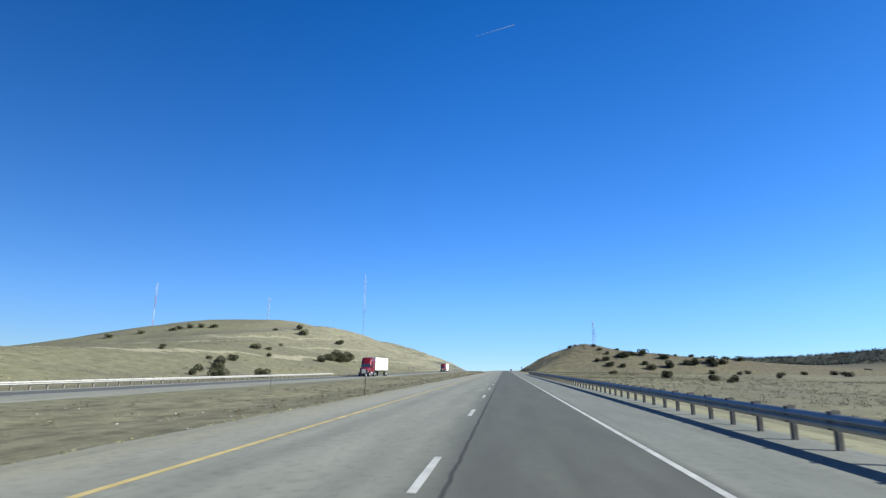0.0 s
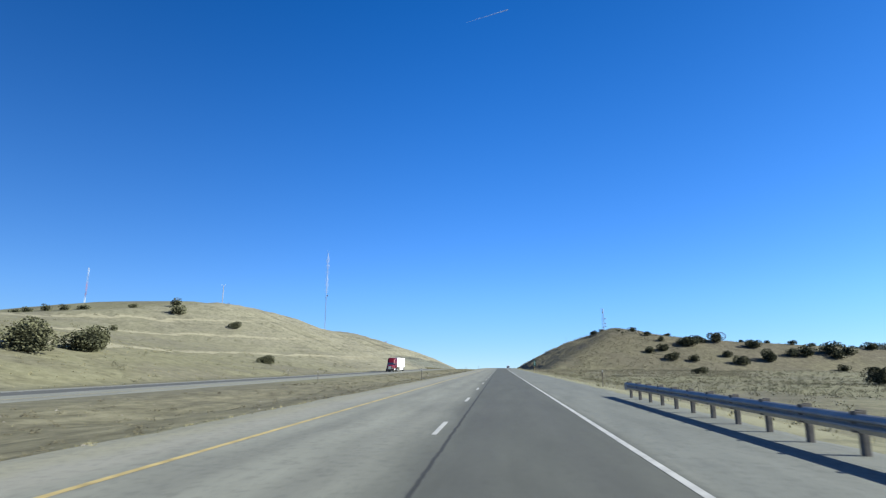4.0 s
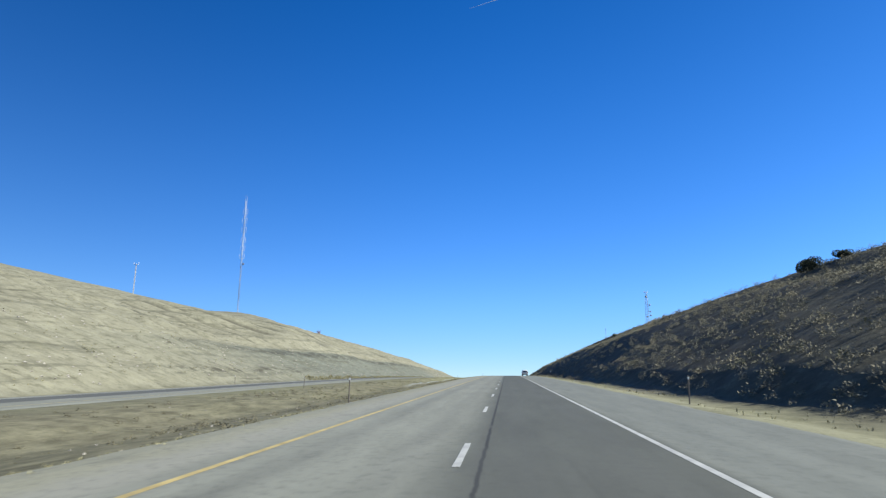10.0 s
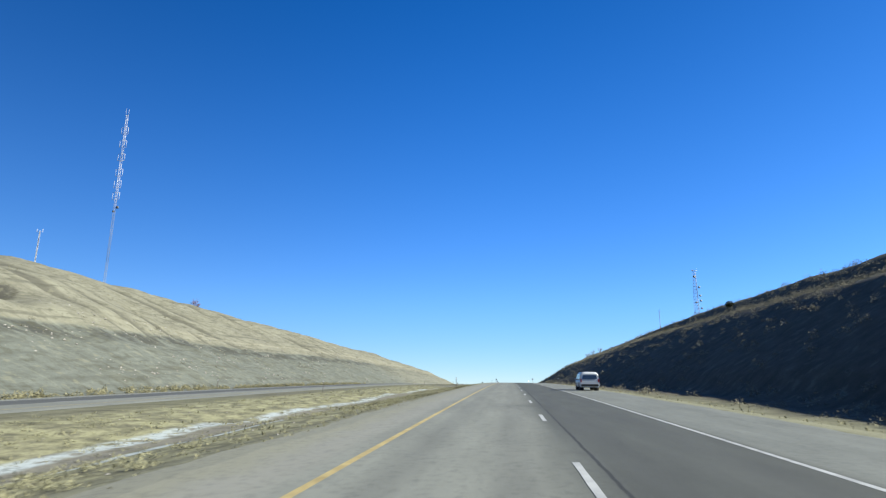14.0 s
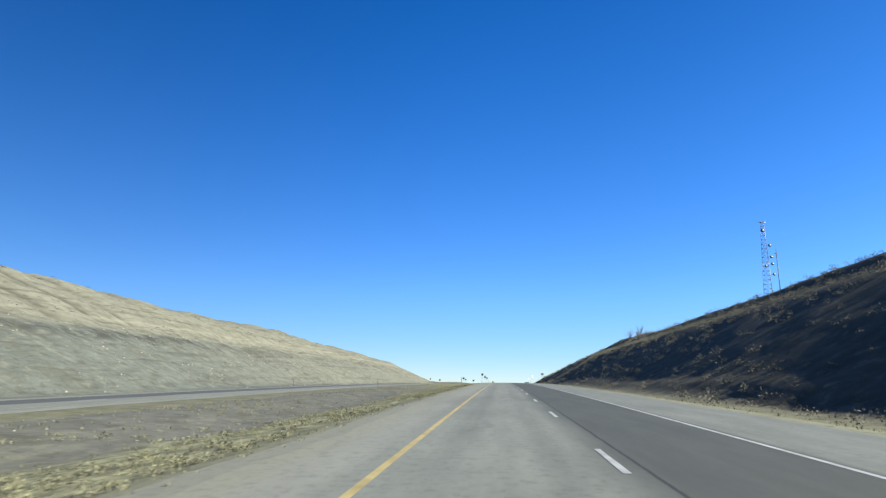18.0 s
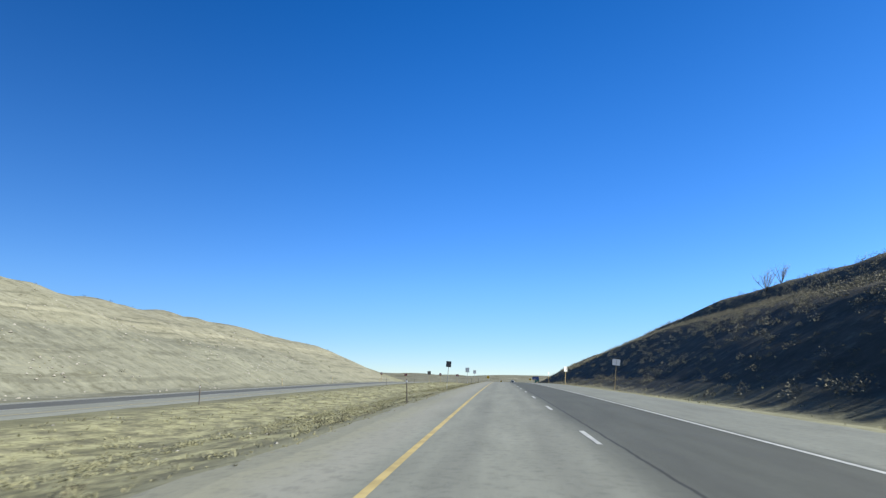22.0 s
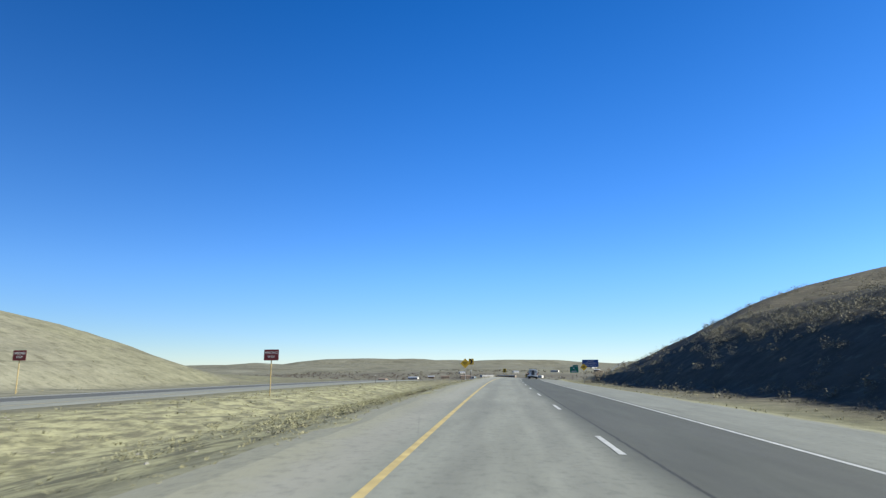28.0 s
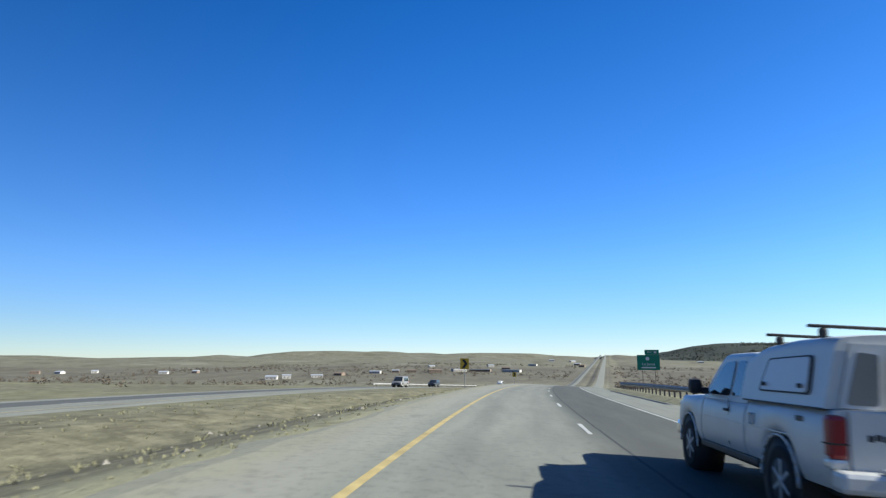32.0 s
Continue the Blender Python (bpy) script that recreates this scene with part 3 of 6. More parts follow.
    c = blend(nt, calc(nt, "MULTIPLY", brush, calc(nt, "MULTIPLY_ADD", step(nt, grain(nt, 0.02, 5, 0.7), 0.40, 0.58), 0.55, 0.35)), c, (0.088, 0.074, 0.062))
    # low plants and bare spots, a step to four metres across
    clump = grain(nt, 0.85, 4, 0.6)
    c = blend(nt, calc(nt, "MULTIPLY", step(nt, clump, 0.54, 0.63), 0.40), c, (0.057, 0.054, 0.032))
    c = blend(nt, calc(nt, "MULTIPLY", step(nt, calc(nt, "SUBTRACT", 1.0, clump), 0.56, 0.66), 0.30), c, (0.254, 0.240, 0.157))
    c = blend(nt, calc(nt, "MULTIPLY", step(nt, grain(nt, 0.16, 5, 0.65), 0.53, 0.66), 0.28), c, (0.083, 0.081, 0.051))
    near_wood = calc(nt, "MULTIPLY", step(nt, u, 215, 275), calc(nt, "MULTIPLY", step(nt, s, 480, 620), calc(nt, "SUBTRACT", 1.0, step(nt, s, 1250, 1400))))
    wood = calc(nt, "MAXIMUM", near_wood, calc(nt, "MULTIPLY", step(nt, u, 225, 270), step(nt, s, 3560, 3660)))
    c = blend(nt, calc(nt, "MULTIPLY", wood, calc(nt, "MULTIPLY_ADD", step(nt, grain(nt, 0.05, 4, 0.7), 0.38, 0.55), 0.22, 0.78)), c, (0.022, 0.029, 0.022))
    c = blend(nt, calc(nt, "MULTIPLY", step(nt, fine, 0.50, 0.72), 0.42), c, (0.045, 0.039, 0.025))
    c = blend(nt, calc(nt, "MULTIPLY", tiny, 0.30), c, (0.052, 0.047, 0.032))
    nt.links.new(c, b.inputs["Base Color"])
    relief(nt, b, blend(nt, 0.5, fine, mid), 0.7, 0.12)


M_ROAD = surface("worn asphalt", asphalt_build(True), 0.85)
M_WEST_ROAD = surface("dark lanes with pale shoulders", asphalt_build(False), 0.85)
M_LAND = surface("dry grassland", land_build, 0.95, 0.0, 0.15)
M_YELLOW = plain("yellow road paint", (0.345, 0.272, 0.118), 0.7, 0, 0.3, 2.0, 0.2, 0.2, False)
M_WHITE = plain("white road paint", (0.341, 0.341, 0.328), 0.7, 0, 0.25, 2.0, 0.2, 0.2, False)
M_STEEL = plain("galvanised steel", (0.31, 0.305, 0.295), 0.65, 0.0, 0.2, 2.0, 0.1, 0.3)
M_POST = plain("weathered steel post", (0.12, 0.10, 0.085), 0.7, 0.1, 0.3, 4.0, 0.2)
M_TIMBER = plain("weathered grey timber", (0.150, 0.135, 0.118), 0.9, 0, 0.3, 6.0, 0.5, 0.2)
M_TAN_POST = plain("tan painted post", (0.42, 0.31, 0.13), 0.7, 0, 0.2, 4.0)
M_LATTICE = plain("painted mast steel", (0.50, 0.50, 0.50), 0.5, 0.1, 0.1, 2.0)
M_RED_STEEL = plain("faded red mast steel", (0.34, 0.12, 0.09), 0.6, 0.1, 0.2, 2.0)
M_GREY_STEEL = plain("grey mast steel", (0.20, 0.205, 0.21), 0.5, 0.3, 0.15, 2.0)
M_DARK_STEEL = plain("dark mast steel", (0.09, 0.09, 0.095), 0.5, 0.4, 0.2, 2.0)
M_ALU = plain("bare aluminium sheet", (0.50, 0.50, 0.49), 0.45, 0.35, 0.15, 3.0)
M_ALU_DARK = plain("stained aluminium sheet", (0.13, 0.12, 0.105), 0.6, 0.2, 0.25, 3.0)
M_SIGN_GREEN = plain("green sign sheeting", (0.005, 0.16, 0.095), 0.45, 0, 0.12, 2.0)
M_SIGN_BLUE = plain("blue sign sheeting", (0.015, 0.055, 0.20), 0.45, 0, 0.12, 2.0)
M_SIGN_YELLOW = plain("yellow sign sheeting", (0.60, 0.36, 0.02), 0.45, 0, 0.1, 2.0)
M_SIGN_RED = plain("weathered red sign sheeting", (0.13, 0.016, 0.020), 0.5, 0, 0.2, 2.0)
M_FADED_RED = plain("faded red trailer lettering", (0.40, 0.33, 0.32), 0.5, 0, 0.2, 2.0)
M_SIGN_WHITE = plain("white sign sheeting", (0.562, 0.562, 0.546), 0.45, 0, 0.06, 2.0)
M_SIGN_BLACK = plain("black sign film", (0.012, 0.012, 0.012), 0.5, 0, 0.2, 2.0)
M_PAINT = plain("silver-white car paint", (0.50, 0.505, 0.485), 0.38, 0.05, 0.08, 1.3, 0, 0.45)
M_PAINT_WHITE = plain("white vehicle paint", (0.511, 0.511, 0.505), 0.35, 0.0, 0.05, 1.2, 0, 0.5)
M_PAINT_RED = plain("dark red lorry paint", (0.105, 0.007, 0.015), 0.3, 0.0, 0.1, 1.2, 0, 0.4)
M_PAINT_SILVER = plain("silver car paint", (0.26, 0.25, 0.235), 0.35, 0.4, 0.06, 1.2, 0, 0.6)
M_PAINT_DARK = plain("dark grey car paint", (0.035, 0.04, 0.048), 0.3, 0.2, 0.1, 1.2, 0, 0.6)
M_RUBBER = plain("tyre rubber", (0.022, 0.022, 0.022), 0.85, 0, 0.2, 8.0, 0.3, 0.2)
M_RIM = plain("alloy wheel", (0.38, 0.38, 0.38), 0.45, 0.3, 0.1, 4.0)
M_BLACK = plain("black plastic trim", (0.018, 0.018, 0.019), 0.6, 0, 0.2, 6.0, 0.1)
M_UNDER = plain("dirty underbody", (0.03, 0.028, 0.026), 0.9, 0, 0.3, 5.0)
M_CHROME = plain("chromed steel", (0.62, 0.62, 0.63), 0.18, 0.95, 0.06, 2.0)
M_LAMP_RED = plain("red lamp lens", (0.19, 0.006, 0.010), 0.3, 0, 0.1, 3.0, 0, 0.4)
M_LAMP_CLEAR = plain("clear lamp lens", (0.55, 0.55, 0.52), 0.2, 0.2, 0.05, 3.0, 0, 0.7)
M_PANEL = plain("grey carpeted panel", (0.055, 0.058, 0.060), 0.85, 0, 0.25, 2.5, 0.15, 0.2)
M_TRUCK_BOX = plain("white trailer sheet", (0.62, 0.62, 0.62), 0.45, 0.0, 0.05, 0.8, 0, 0.3)
M_ROOF = plain("pale metal roof", (0.406, 0.413, 0.420), 0.4, 0.3, 0.08, 0.3)
M_WALL = plain("pale siding", (0.380, 0.360, 0.328), 0.8, 0, 0.1, 0.5)
M_WALL_DARK = plain("brown siding", (0.16, 0.12, 0.09), 0.8, 0, 0.15, 0.5)
M_DARK_PANE = plain("dark window pane", (0.03, 0.035, 0.04), 0.15, 0, 0.1, 1.0, 0, 0.6)
M_SMOKED = plain("smoked grey pane", (0.17, 0.18, 0.18), 0.12, 0, 0.15, 1.5, 0, 0.6)
M_BARK = plain("grey-brown bark", (0.13, 0.10, 0.075), 0.95, 0, 0.3, 8.0, 0.5, 0.1)
M_TWIG = plain("pale bare twigs", (0.24, 0.20, 0.15), 0.9, 0, 0.25, 3.0, 0, 0.1)
M_RUST = plain("red-brown dead brush", (0.20, 0.085, 0.05), 0.9, 0, 0.25, 3.0, 0, 0.1)
M_CLOUD = plain("ice trail", (0.85, 0.87, 0.9), 1.0, 0, 0.02, 0.01, 0, 0.0)


def leaf_material(name, dark, light, rough=0.85):
    def build(nt, b):
        g = nt.nodes.new("ShaderNodeNewGeometry")
        o = nt.nodes.new("ShaderNodeObjectInfo")
        f = calc(nt, "MULTIPLY_ADD", o.outputs["Random"], 0.35, calc(nt, "MULTIPLY", g.outputs["Random Per Island"], 0.65))
        nt.links.new(ramp(nt, f, [(0.0, dark), (1.0, light)]), b.inputs["Base Color"])
    return surface(name, build, rough, 0.0, 0.15)


M_JUNIPER = leaf_material("juniper needles", (0.036, 0.040, 0.022), (0.112, 0.112, 0.066))
# shade inside the crowns, put into the colour of the inner boughs
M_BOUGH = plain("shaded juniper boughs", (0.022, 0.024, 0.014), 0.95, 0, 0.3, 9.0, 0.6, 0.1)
M_SALTBUSH = leaf_material("grey-green low scrub", (0.095, 0.092, 0.058), (0.215, 0.202, 0.130))
M_SAGE = leaf_material("sagebrush", (0.125, 0.114, 0.080), (0.270, 0.245, 0.173))
M_STRAW = leaf_material("dry grass blades", (0.130, 0.118, 0.068), (0.285, 0.264, 0.155))
M_YELLOW_STRAW = leaf_material("yellow dry grass blades", (0.134, 0.127, 0.076), (0.262, 0.250, 0.152))
M_FAR_WOOD = leaf_material("distant juniper woods", (0.016, 0.021, 0.017), (0.045, 0.052, 0.040))
M_CLOD = leaf_material("dark dead tussock", (0.050, 0.045, 0.030), (0.125, 0.112, 0.075))
M_SCRUB = leaf_material("leafless river scrub", (0.055, 0.044, 0.034), (0.125, 0.100, 0.078))
M_STONE = leaf_material("pale field stone", (0.131, 0.118, 0.098), (0.301, 0.282, 0.249), 0.9)


def glass_material(name, tint, rough=0.03):
    def build(nt, b):
        b.inputs["Base Color"].default_value = (*tint, 1)
        b.inputs["Transmission Weight"].default_value = 0.0
        b.inputs["Coat Weight"].default_value = 0.0
    return surface(name, build, rough, 0.0, 0.9)


M_GLASS = glass_material("tinted car glass", (0.020, 0.024, 0.026), 0.03)


# ---- the ground: one sheet from beside the pavement to the horizon ----
def lattice_value(i, j, seed):
    h = np.sin(i * 127.1 + j * 311.7 + seed * 74.7) * 43758.5453
    return h - np.floor(h)


def bumps(x, y, seed, octaves=3):
    """Smooth value noise from 0 to 1, in a few octaves."""
    total, weight, a = 0.0, 0.0, 1.0
    for k in range(octaves):
        i, j = np.floor(x), np.floor(y)
        fx, fy = x - i, y - j
        fx, fy = fx * fx * (3 - 2 * fx), fy * fy * (3 - 2 * fy)
        v = (lattice_value(i, j, seed + k) * (1 - fx) + lattice_value(i + 1, j, seed + k) * fx) * (1 - fy) \
            + (lattice_value(i, j + 1, seed + k) * (1 - fx) + lattice_value(i + 1, j + 1, seed + k) * fx) * fy
        total, weight = total + a * v, weight + a
        x, y, a = x * 2.13 + 5.2, y * 2.13 + 1.7, a * 0.5
    return total / weight


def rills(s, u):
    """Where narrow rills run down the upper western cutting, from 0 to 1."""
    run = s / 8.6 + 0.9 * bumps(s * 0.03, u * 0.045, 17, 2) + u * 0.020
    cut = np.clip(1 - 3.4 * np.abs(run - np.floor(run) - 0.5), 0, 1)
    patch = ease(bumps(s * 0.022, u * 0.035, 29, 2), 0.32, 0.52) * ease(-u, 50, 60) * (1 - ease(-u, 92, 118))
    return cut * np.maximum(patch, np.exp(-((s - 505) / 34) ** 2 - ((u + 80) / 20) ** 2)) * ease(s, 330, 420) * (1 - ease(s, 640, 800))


def fine_relief(s, u, x, y, z):
    """Gullies, tussocks and ledges, kept away from the pavements."""
    out = np.clip(np.minimum(np.abs(u - 1) - 9, np.abs(u + 29) - 8), 0, 6) / 6
    rough = 1.1 * bumps(x * 0.07, y * 0.07, 5, 3) - 0.55 + 0.5 * bumps(x * 0.4, y * 0.4, 9, 2) - 0.25
    face = ease(-u, 40, 52) * (1 - ease(-u, 95, 150)) * ease(s, 250, 420) * (1 - ease(s, 940, 1040))
    gully = np.sin(0.33 * s + 0.9 * np.sin(0.071 * s) + 0.045 * u) + 0.6 * np.sin(0.81 * s + 0.12 * u + 1.7 * np.sin(0.05 * s))
    gully = gully + 2.4 * (bumps(s * 0.16, u * 0.05, 21, 3) - 0.5)
    ledge = np.sin(1.1 * (z - along(s, RISE)) + 5 * bumps(s * 0.012, u * 0.02, 3, 2)) * ease(bumps(s * 0.03, u * 0.03, 8, 2), 0.45, 0.7)
    # sharp rills down the upper cutting, and one deep hollow between two spurs
    hollow = -3.6 * np.exp(-((s - 557) / 7.5) ** 2 - ((u + 69) / 6.5) ** 2) + 1.8 * np.exp(-((s - 538) / 9) ** 2 - ((u + 66) / 9) ** 2) + 1.3 * np.exp(-((s - 575) / 8) ** 2 - ((u + 68) / 10) ** 2)
    cut = -1.0 * rills(s, u) + hollow * ease(-u, 45, 52)
    return out * cut + out * (rough * np.where(np.abs(u) > 300, 3, 1) * 0.6 + face * (0.27 * gully + 0.30 * ledge))


def build_land():
    s = np.concatenate([np.arange(-400, -40, 12.0), np.arange(-40, 1180, 2.0), np.geomspace(1180, 5350, 150)])
    near = np.concatenate([np.arange(0, 24, 0.75), np.arange(24, 110, 1.6), np.geomspace(110, 4600, 66)])
    u = np.concatenate([-near[:0:-1], near])
    S, U = np.meshgrid(s, u, indexing="ij")
    X, Y = spot(S, U)
    Z = ground_z(S, U)
    Z = Z + fine_relief(S, U, X, Y, Z)
    # the ground dips under both pavements
    W = U - west_drift(S)
    Z = Z - 0.12 * ((U > -5.4) & (U < 7.4)) - 0.12 * ((W > -32.4) & (W < -25.4))
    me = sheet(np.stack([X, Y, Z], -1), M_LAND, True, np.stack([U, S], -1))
    tag = me.attributes.new("above", "FLOAT", "POINT")
    tag.data.foreach_set("value", np.ascontiguousarray(Z - along(S, RISE), np.float32).ravel())
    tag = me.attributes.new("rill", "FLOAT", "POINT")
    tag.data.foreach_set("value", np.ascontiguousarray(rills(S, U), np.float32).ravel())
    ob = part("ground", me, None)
    tagged(ob, "dry tan grassland with bare cut slopes and rolling plains", "ground", kind="structure")


build_land()


# ---- the two carriageways with their painted lines ----
def surface_z(s, u):
    """Height of the pavement."""
    s, u = np.asarray(s, float), np.asarray(u, float)
    own = -u * np.tan(bank(s)) - 0.004 * np.abs(u)
    return along(s, RISE) + np.where(u < -15, west_road(s) + 0.004 * np.abs(u + 28), own)


def ribbon(s0, s1, us, lift, material, gap=2.0, wobble=0.0, skirt=0.0):
    """A strip of pavement or paint; west of the median it follows the other carriageway's swing."""
    n = max(2, int((s1 - s0) / gap) + 1)
    S, U = np.meshgrid(np.linspace(s0, s1, n), np.asarray(us, float), indexing="ij")
    if wobble:
        e = wobble * (np.sin(S * 1.7) + np.sin(S * 0.63 + 1) + np.sin(S * 3.9))
        U = U + np.where(U == U.max(), e, 0) + np.where(U == U.min(), -e, 0)
    Z = surface_z(S, U) + lift
    if skirt:
        U = np.concatenate([U[:, :1] - 0.75, U, U[:, -1:] + 0.75], 1)
        S = np.concatenate([S[:, :1], S, S[:, :1]], 1)
        Z = np.concatenate([Z[:, :1] - skirt, Z, Z[:, -1:] - skirt], 1)
    X, Y = spot(S, U + np.where(U < -15, west_drift(S), 0.0))
    return sheet(np.stack([X, Y, Z], -1), material, not skirt, np.stack([U, S], -1))


road = part("road", ribbon(-300, 1500, np.linspace(-5.75, 7.7, 11), 0, M_ROAD, 1.5, 0.06, 0.06), None)
tagged(road, "worn grey asphalt carriageway with one darker lane", "road", kind="structure")
west = part("road", ribbon(-300, 1500, np.linspace(-33.6, -24.1, 9), 0, M_WEST_ROAD, 3.0, 0.05, 0.06), None)
tagged(west, "pale grey asphalt carriageway of the opposite direction", "road", kind="structure")
for a, b in ((-3.9, 3.9), (-32.2, -24.6)):
    far_road = part("road", ribbon(1500, 5200, np.linspace(a, b, 5), 0, M_WEST_ROAD, 6.0, 0.05, 0.11), None)
    tagged(far_road, "narrow grey road climbing away across the plain", "road", kind="structure")
part("edge_line", ribbon(-60, 1400, (-3.775, -3.635), 0.004, M_YELLOW), None, road, "solid yellow painted edge line")
part("edge_line", ribbon(-60, 1400, (3.68, 3.81), 0.004, M_WHITE), None, road, "solid white painted edge line")
part("edge_line", ribbon(-60, 1400, (-25.08, -24.94), 0.004, M_YELLOW), None, west, "solid yellow painted edge line")
part("edge_line", ribbon(-60, 1400, (-32.1, -32.0), 0.004, M_WHITE), None, west, "solid white painted edge line")


def lane_dashes(parent, u, first, last, phase):
    k = 0
    s = phase
    while s < last:
        if s > first:
            me = ribbon(s - 3.05, s, (u - 0.062, u + 0.062), 0.004, M_WHITE, 1.0, 0.004)
            part("lane_dash", me, None, parent)
        s += 12.19


lane_dashes(road, 0.0, -20, 1420, 10.79 - 12.19 * 3)
lane_dashes(west, -28.3, -20, 1300, 4.0 - 12.19 * 3)


# ---- vehicles: y is ahead, x to the right, z up, the middle of the tail at the origin ----
def shell(ys, low, high, half, material, rows=9, crown=0.03, tuck=0.1, caps=True, lean=0.0):
    """A body skin lofted from tail to nose: low and high edge and half width at each y; the flanks bulge and lean in."""
    cols = []
    for y in ys:
        zb, zt, w = low(y), high(y), half(y)
        side = []
        for k in range(rows):
            f = k / (rows - 1)
            z = zb + (zt - zb) * f
            side.append((w * (1 - lean * f ** 1.5) * (1 - 0.035 * (2 * f - 0.9) ** 2 - tuck * max(0, f - 0.82) / 0.18 * 0.35 - 0.05 * max(0, 0.2 - f) / 0.2), z))
        top = [(side[-1][0] * g, zt + crown * (1 - g * g)) for g in (0.6, 0.2, -0.2, -0.6)]
        ring = side + top + [(-x, z) for x, z in side[::-1]]
        cols.append([(x, y, z) for x, z in ring])
    pts = np.array(cols)
    me = sheet(pts, None, True)
    bm = bmesh.new()
    bm.from_mesh(me)
    bm.verts.ensure_lookup_table()
    n = pts.shape[1]
    if caps:
        for base in (0, (len(ys) - 1) * n):
            bm.faces.new([bm.verts[base + i] for i in range(n)])
    bmesh.ops.recalc_face_normals(bm, faces=bm.faces[:])
    for f in bm.faces:
        f.smooth = len(f.verts) == 4
    bm.to_mesh(me)
    bm.free()
    me.materials.append(material)
    return me


def greenhouse(ys, zb, top, wb, wt, zref, material, r=.12, crown=.04):
    """Upper body with flat leaning sides, a rounded roof edge and a gently crowned roof."""
    cols = []
    for y in ys:
        zt = max(top(y), zb + .06)
        rr = min(r, (zt - zb) * .7)

        def x_at(z):
            return wb - (wb - wt) * (z - zb) / (zref - zb)
        side = [(x_at(zb + (zt - rr - zb) * k / 4), zb + (zt - rr - zb) * k / 4) for k in range(5)]
        x0 = side[-1][0]
        side += [(x0 - rr * 1.1 * (1 - math.cos(a)), zt - rr + rr * math.sin(a)) for a in (.3, .6, .9, 1.2, 1.5)]
        top_x = side[-1][0]
        roof = [(top_x * g, zt + crown * (1 - g * g)) for g in (.7, .35, 0, -.35, -.7)]
        cols.append([(x, y, z) for x, z in side + roof + [(-x, z) for x, z in side[::-1]]])
    pts = np.array(cols)
    me = sheet(pts, None, True)
    bm = bmesh.new()
    bm.from_mesh(me)
    bm.verts.ensure_lookup_table()
    n = pts.shape[1]
    for base in (0, (len(ys) - 1) * n):
        bm.faces.new([bm.verts[base + i] for i in range(n)])
    bmesh.ops.recalc_face_normals(bm, faces=bm.faces[:])
    for f in bm.faces:
        f.smooth = len(f.verts) == 4
    for e in bm.edges:
        if len(e.link_faces) == 2 and e.calc_face_angle(0) > .6:
            e.smooth = False
    bm.to_mesh(me)
    bm.free()
    me.materials.append(material)
    return me


def arched(base, wheels, r):
    """Lower edge of a flank with round wheel openings."""
    def low(y):
        z = base
        for c, cz in wheels:
            if abs(y - c) < r:
                z = max(z, cz + math.sqrt(r * r - (y - c) ** 2))
        return z
    return low


def steps(a, b, n, extra=()):
    return sorted(set([round(a + (b - a) * i / n, 4) for i in range(n + 1)] + [round(e, 4) for e in extra if a < e < b]))


def arch_ys(wheels, r):
    return [c + r * math.cos(math.pi * k / 12) * s for c, _ in wheels for k in range(13) for s in (1,)]


def wheel(parent, x, y, r, w, rim=0.62, spokes=6):
    """A tyre with its rim and spokes, on the side of the vehicle where x lies."""
    out = 1 if x > 0 else -1
    prof = [(rim * r, -w * .42), (0.86 * r, -w * .5), (0.97 * r, -w * .42), (r, -w * .25), (r, w * .25), (0.97 * r, w * .42), (0.86 * r, w * .5), (rim * r, w * .42)]
    n = 28
    pts = np.array([[(px, pr * math.cos(a), pr * math.sin(a)) for pr, px in prof] for a in np.linspace(0, 2 * math.pi, n + 1)])
    tyre = part("tyre", sheet(pts, M_RUBBER), None, parent)
    tyre.location = (x, y, r)
    disc = [rod((out * w * .1, 0, 0), (out * w * .42, 0, 0), rim * r * 0.98, rim * r * 0.98, 24), rod((out * w * .3, 0, 0), (out * w * .47, 0, 0), r * .16, r * .12, 14)]
    for k in range(spokes):
        a = 2 * math.pi * k / spokes
        disc.append(box(w * .08, r * .11, rim * r * .9, 0.008, (out * w * .41, -math.sin(a) * rim * r * .5, math.cos(a) * rim * r * .5), None, Matrix.Rotation(a, 4, "X")))
    ob = part("rim", joined(disc, M_RIM), None, tyre, "dull alloy rim")
    return tyre


def pane_on(parent, name, corners, material, grow=0.0, label="", thick=0.012):
    """A rounded pane laid on a flank: corners run round it."""
    c = [Vector(p) for p in corners]
    mid = sum(c, Vector()) / len(c)
    nrm = (c[1] - c[0]).cross(c[2] - c[0]).normalized()
    pts = []
    m = len(c)
    for i in range(m):
        a, b, d = c[i - 1], c[i], c[(i + 1) % m]
        r = min((a - b).length, (d - b).length) * 0.16
        p, q = b + (a - b).normalized() * r, b + (d - b).normalized() * r
        for k in range(5):
            f = k / 4
            pts.append(p * (1 - f) ** 2 + b * 2 * f * (1 - f) + q * f * f)
    pts = [mid + (p - mid) * (1 + grow) for p in pts]
    n = len(pts)
    verts = [p + nrm * thick for p in pts] + pts
    faces = [list(range(n)), list(range(2 * n - 1, n - 1, -1))] + [[i, n + i, n + (i + 1) % n, (i + 1) % n] for i in range(n)]
    return part(name, mesh_of(verts, faces, material), None, parent, label)


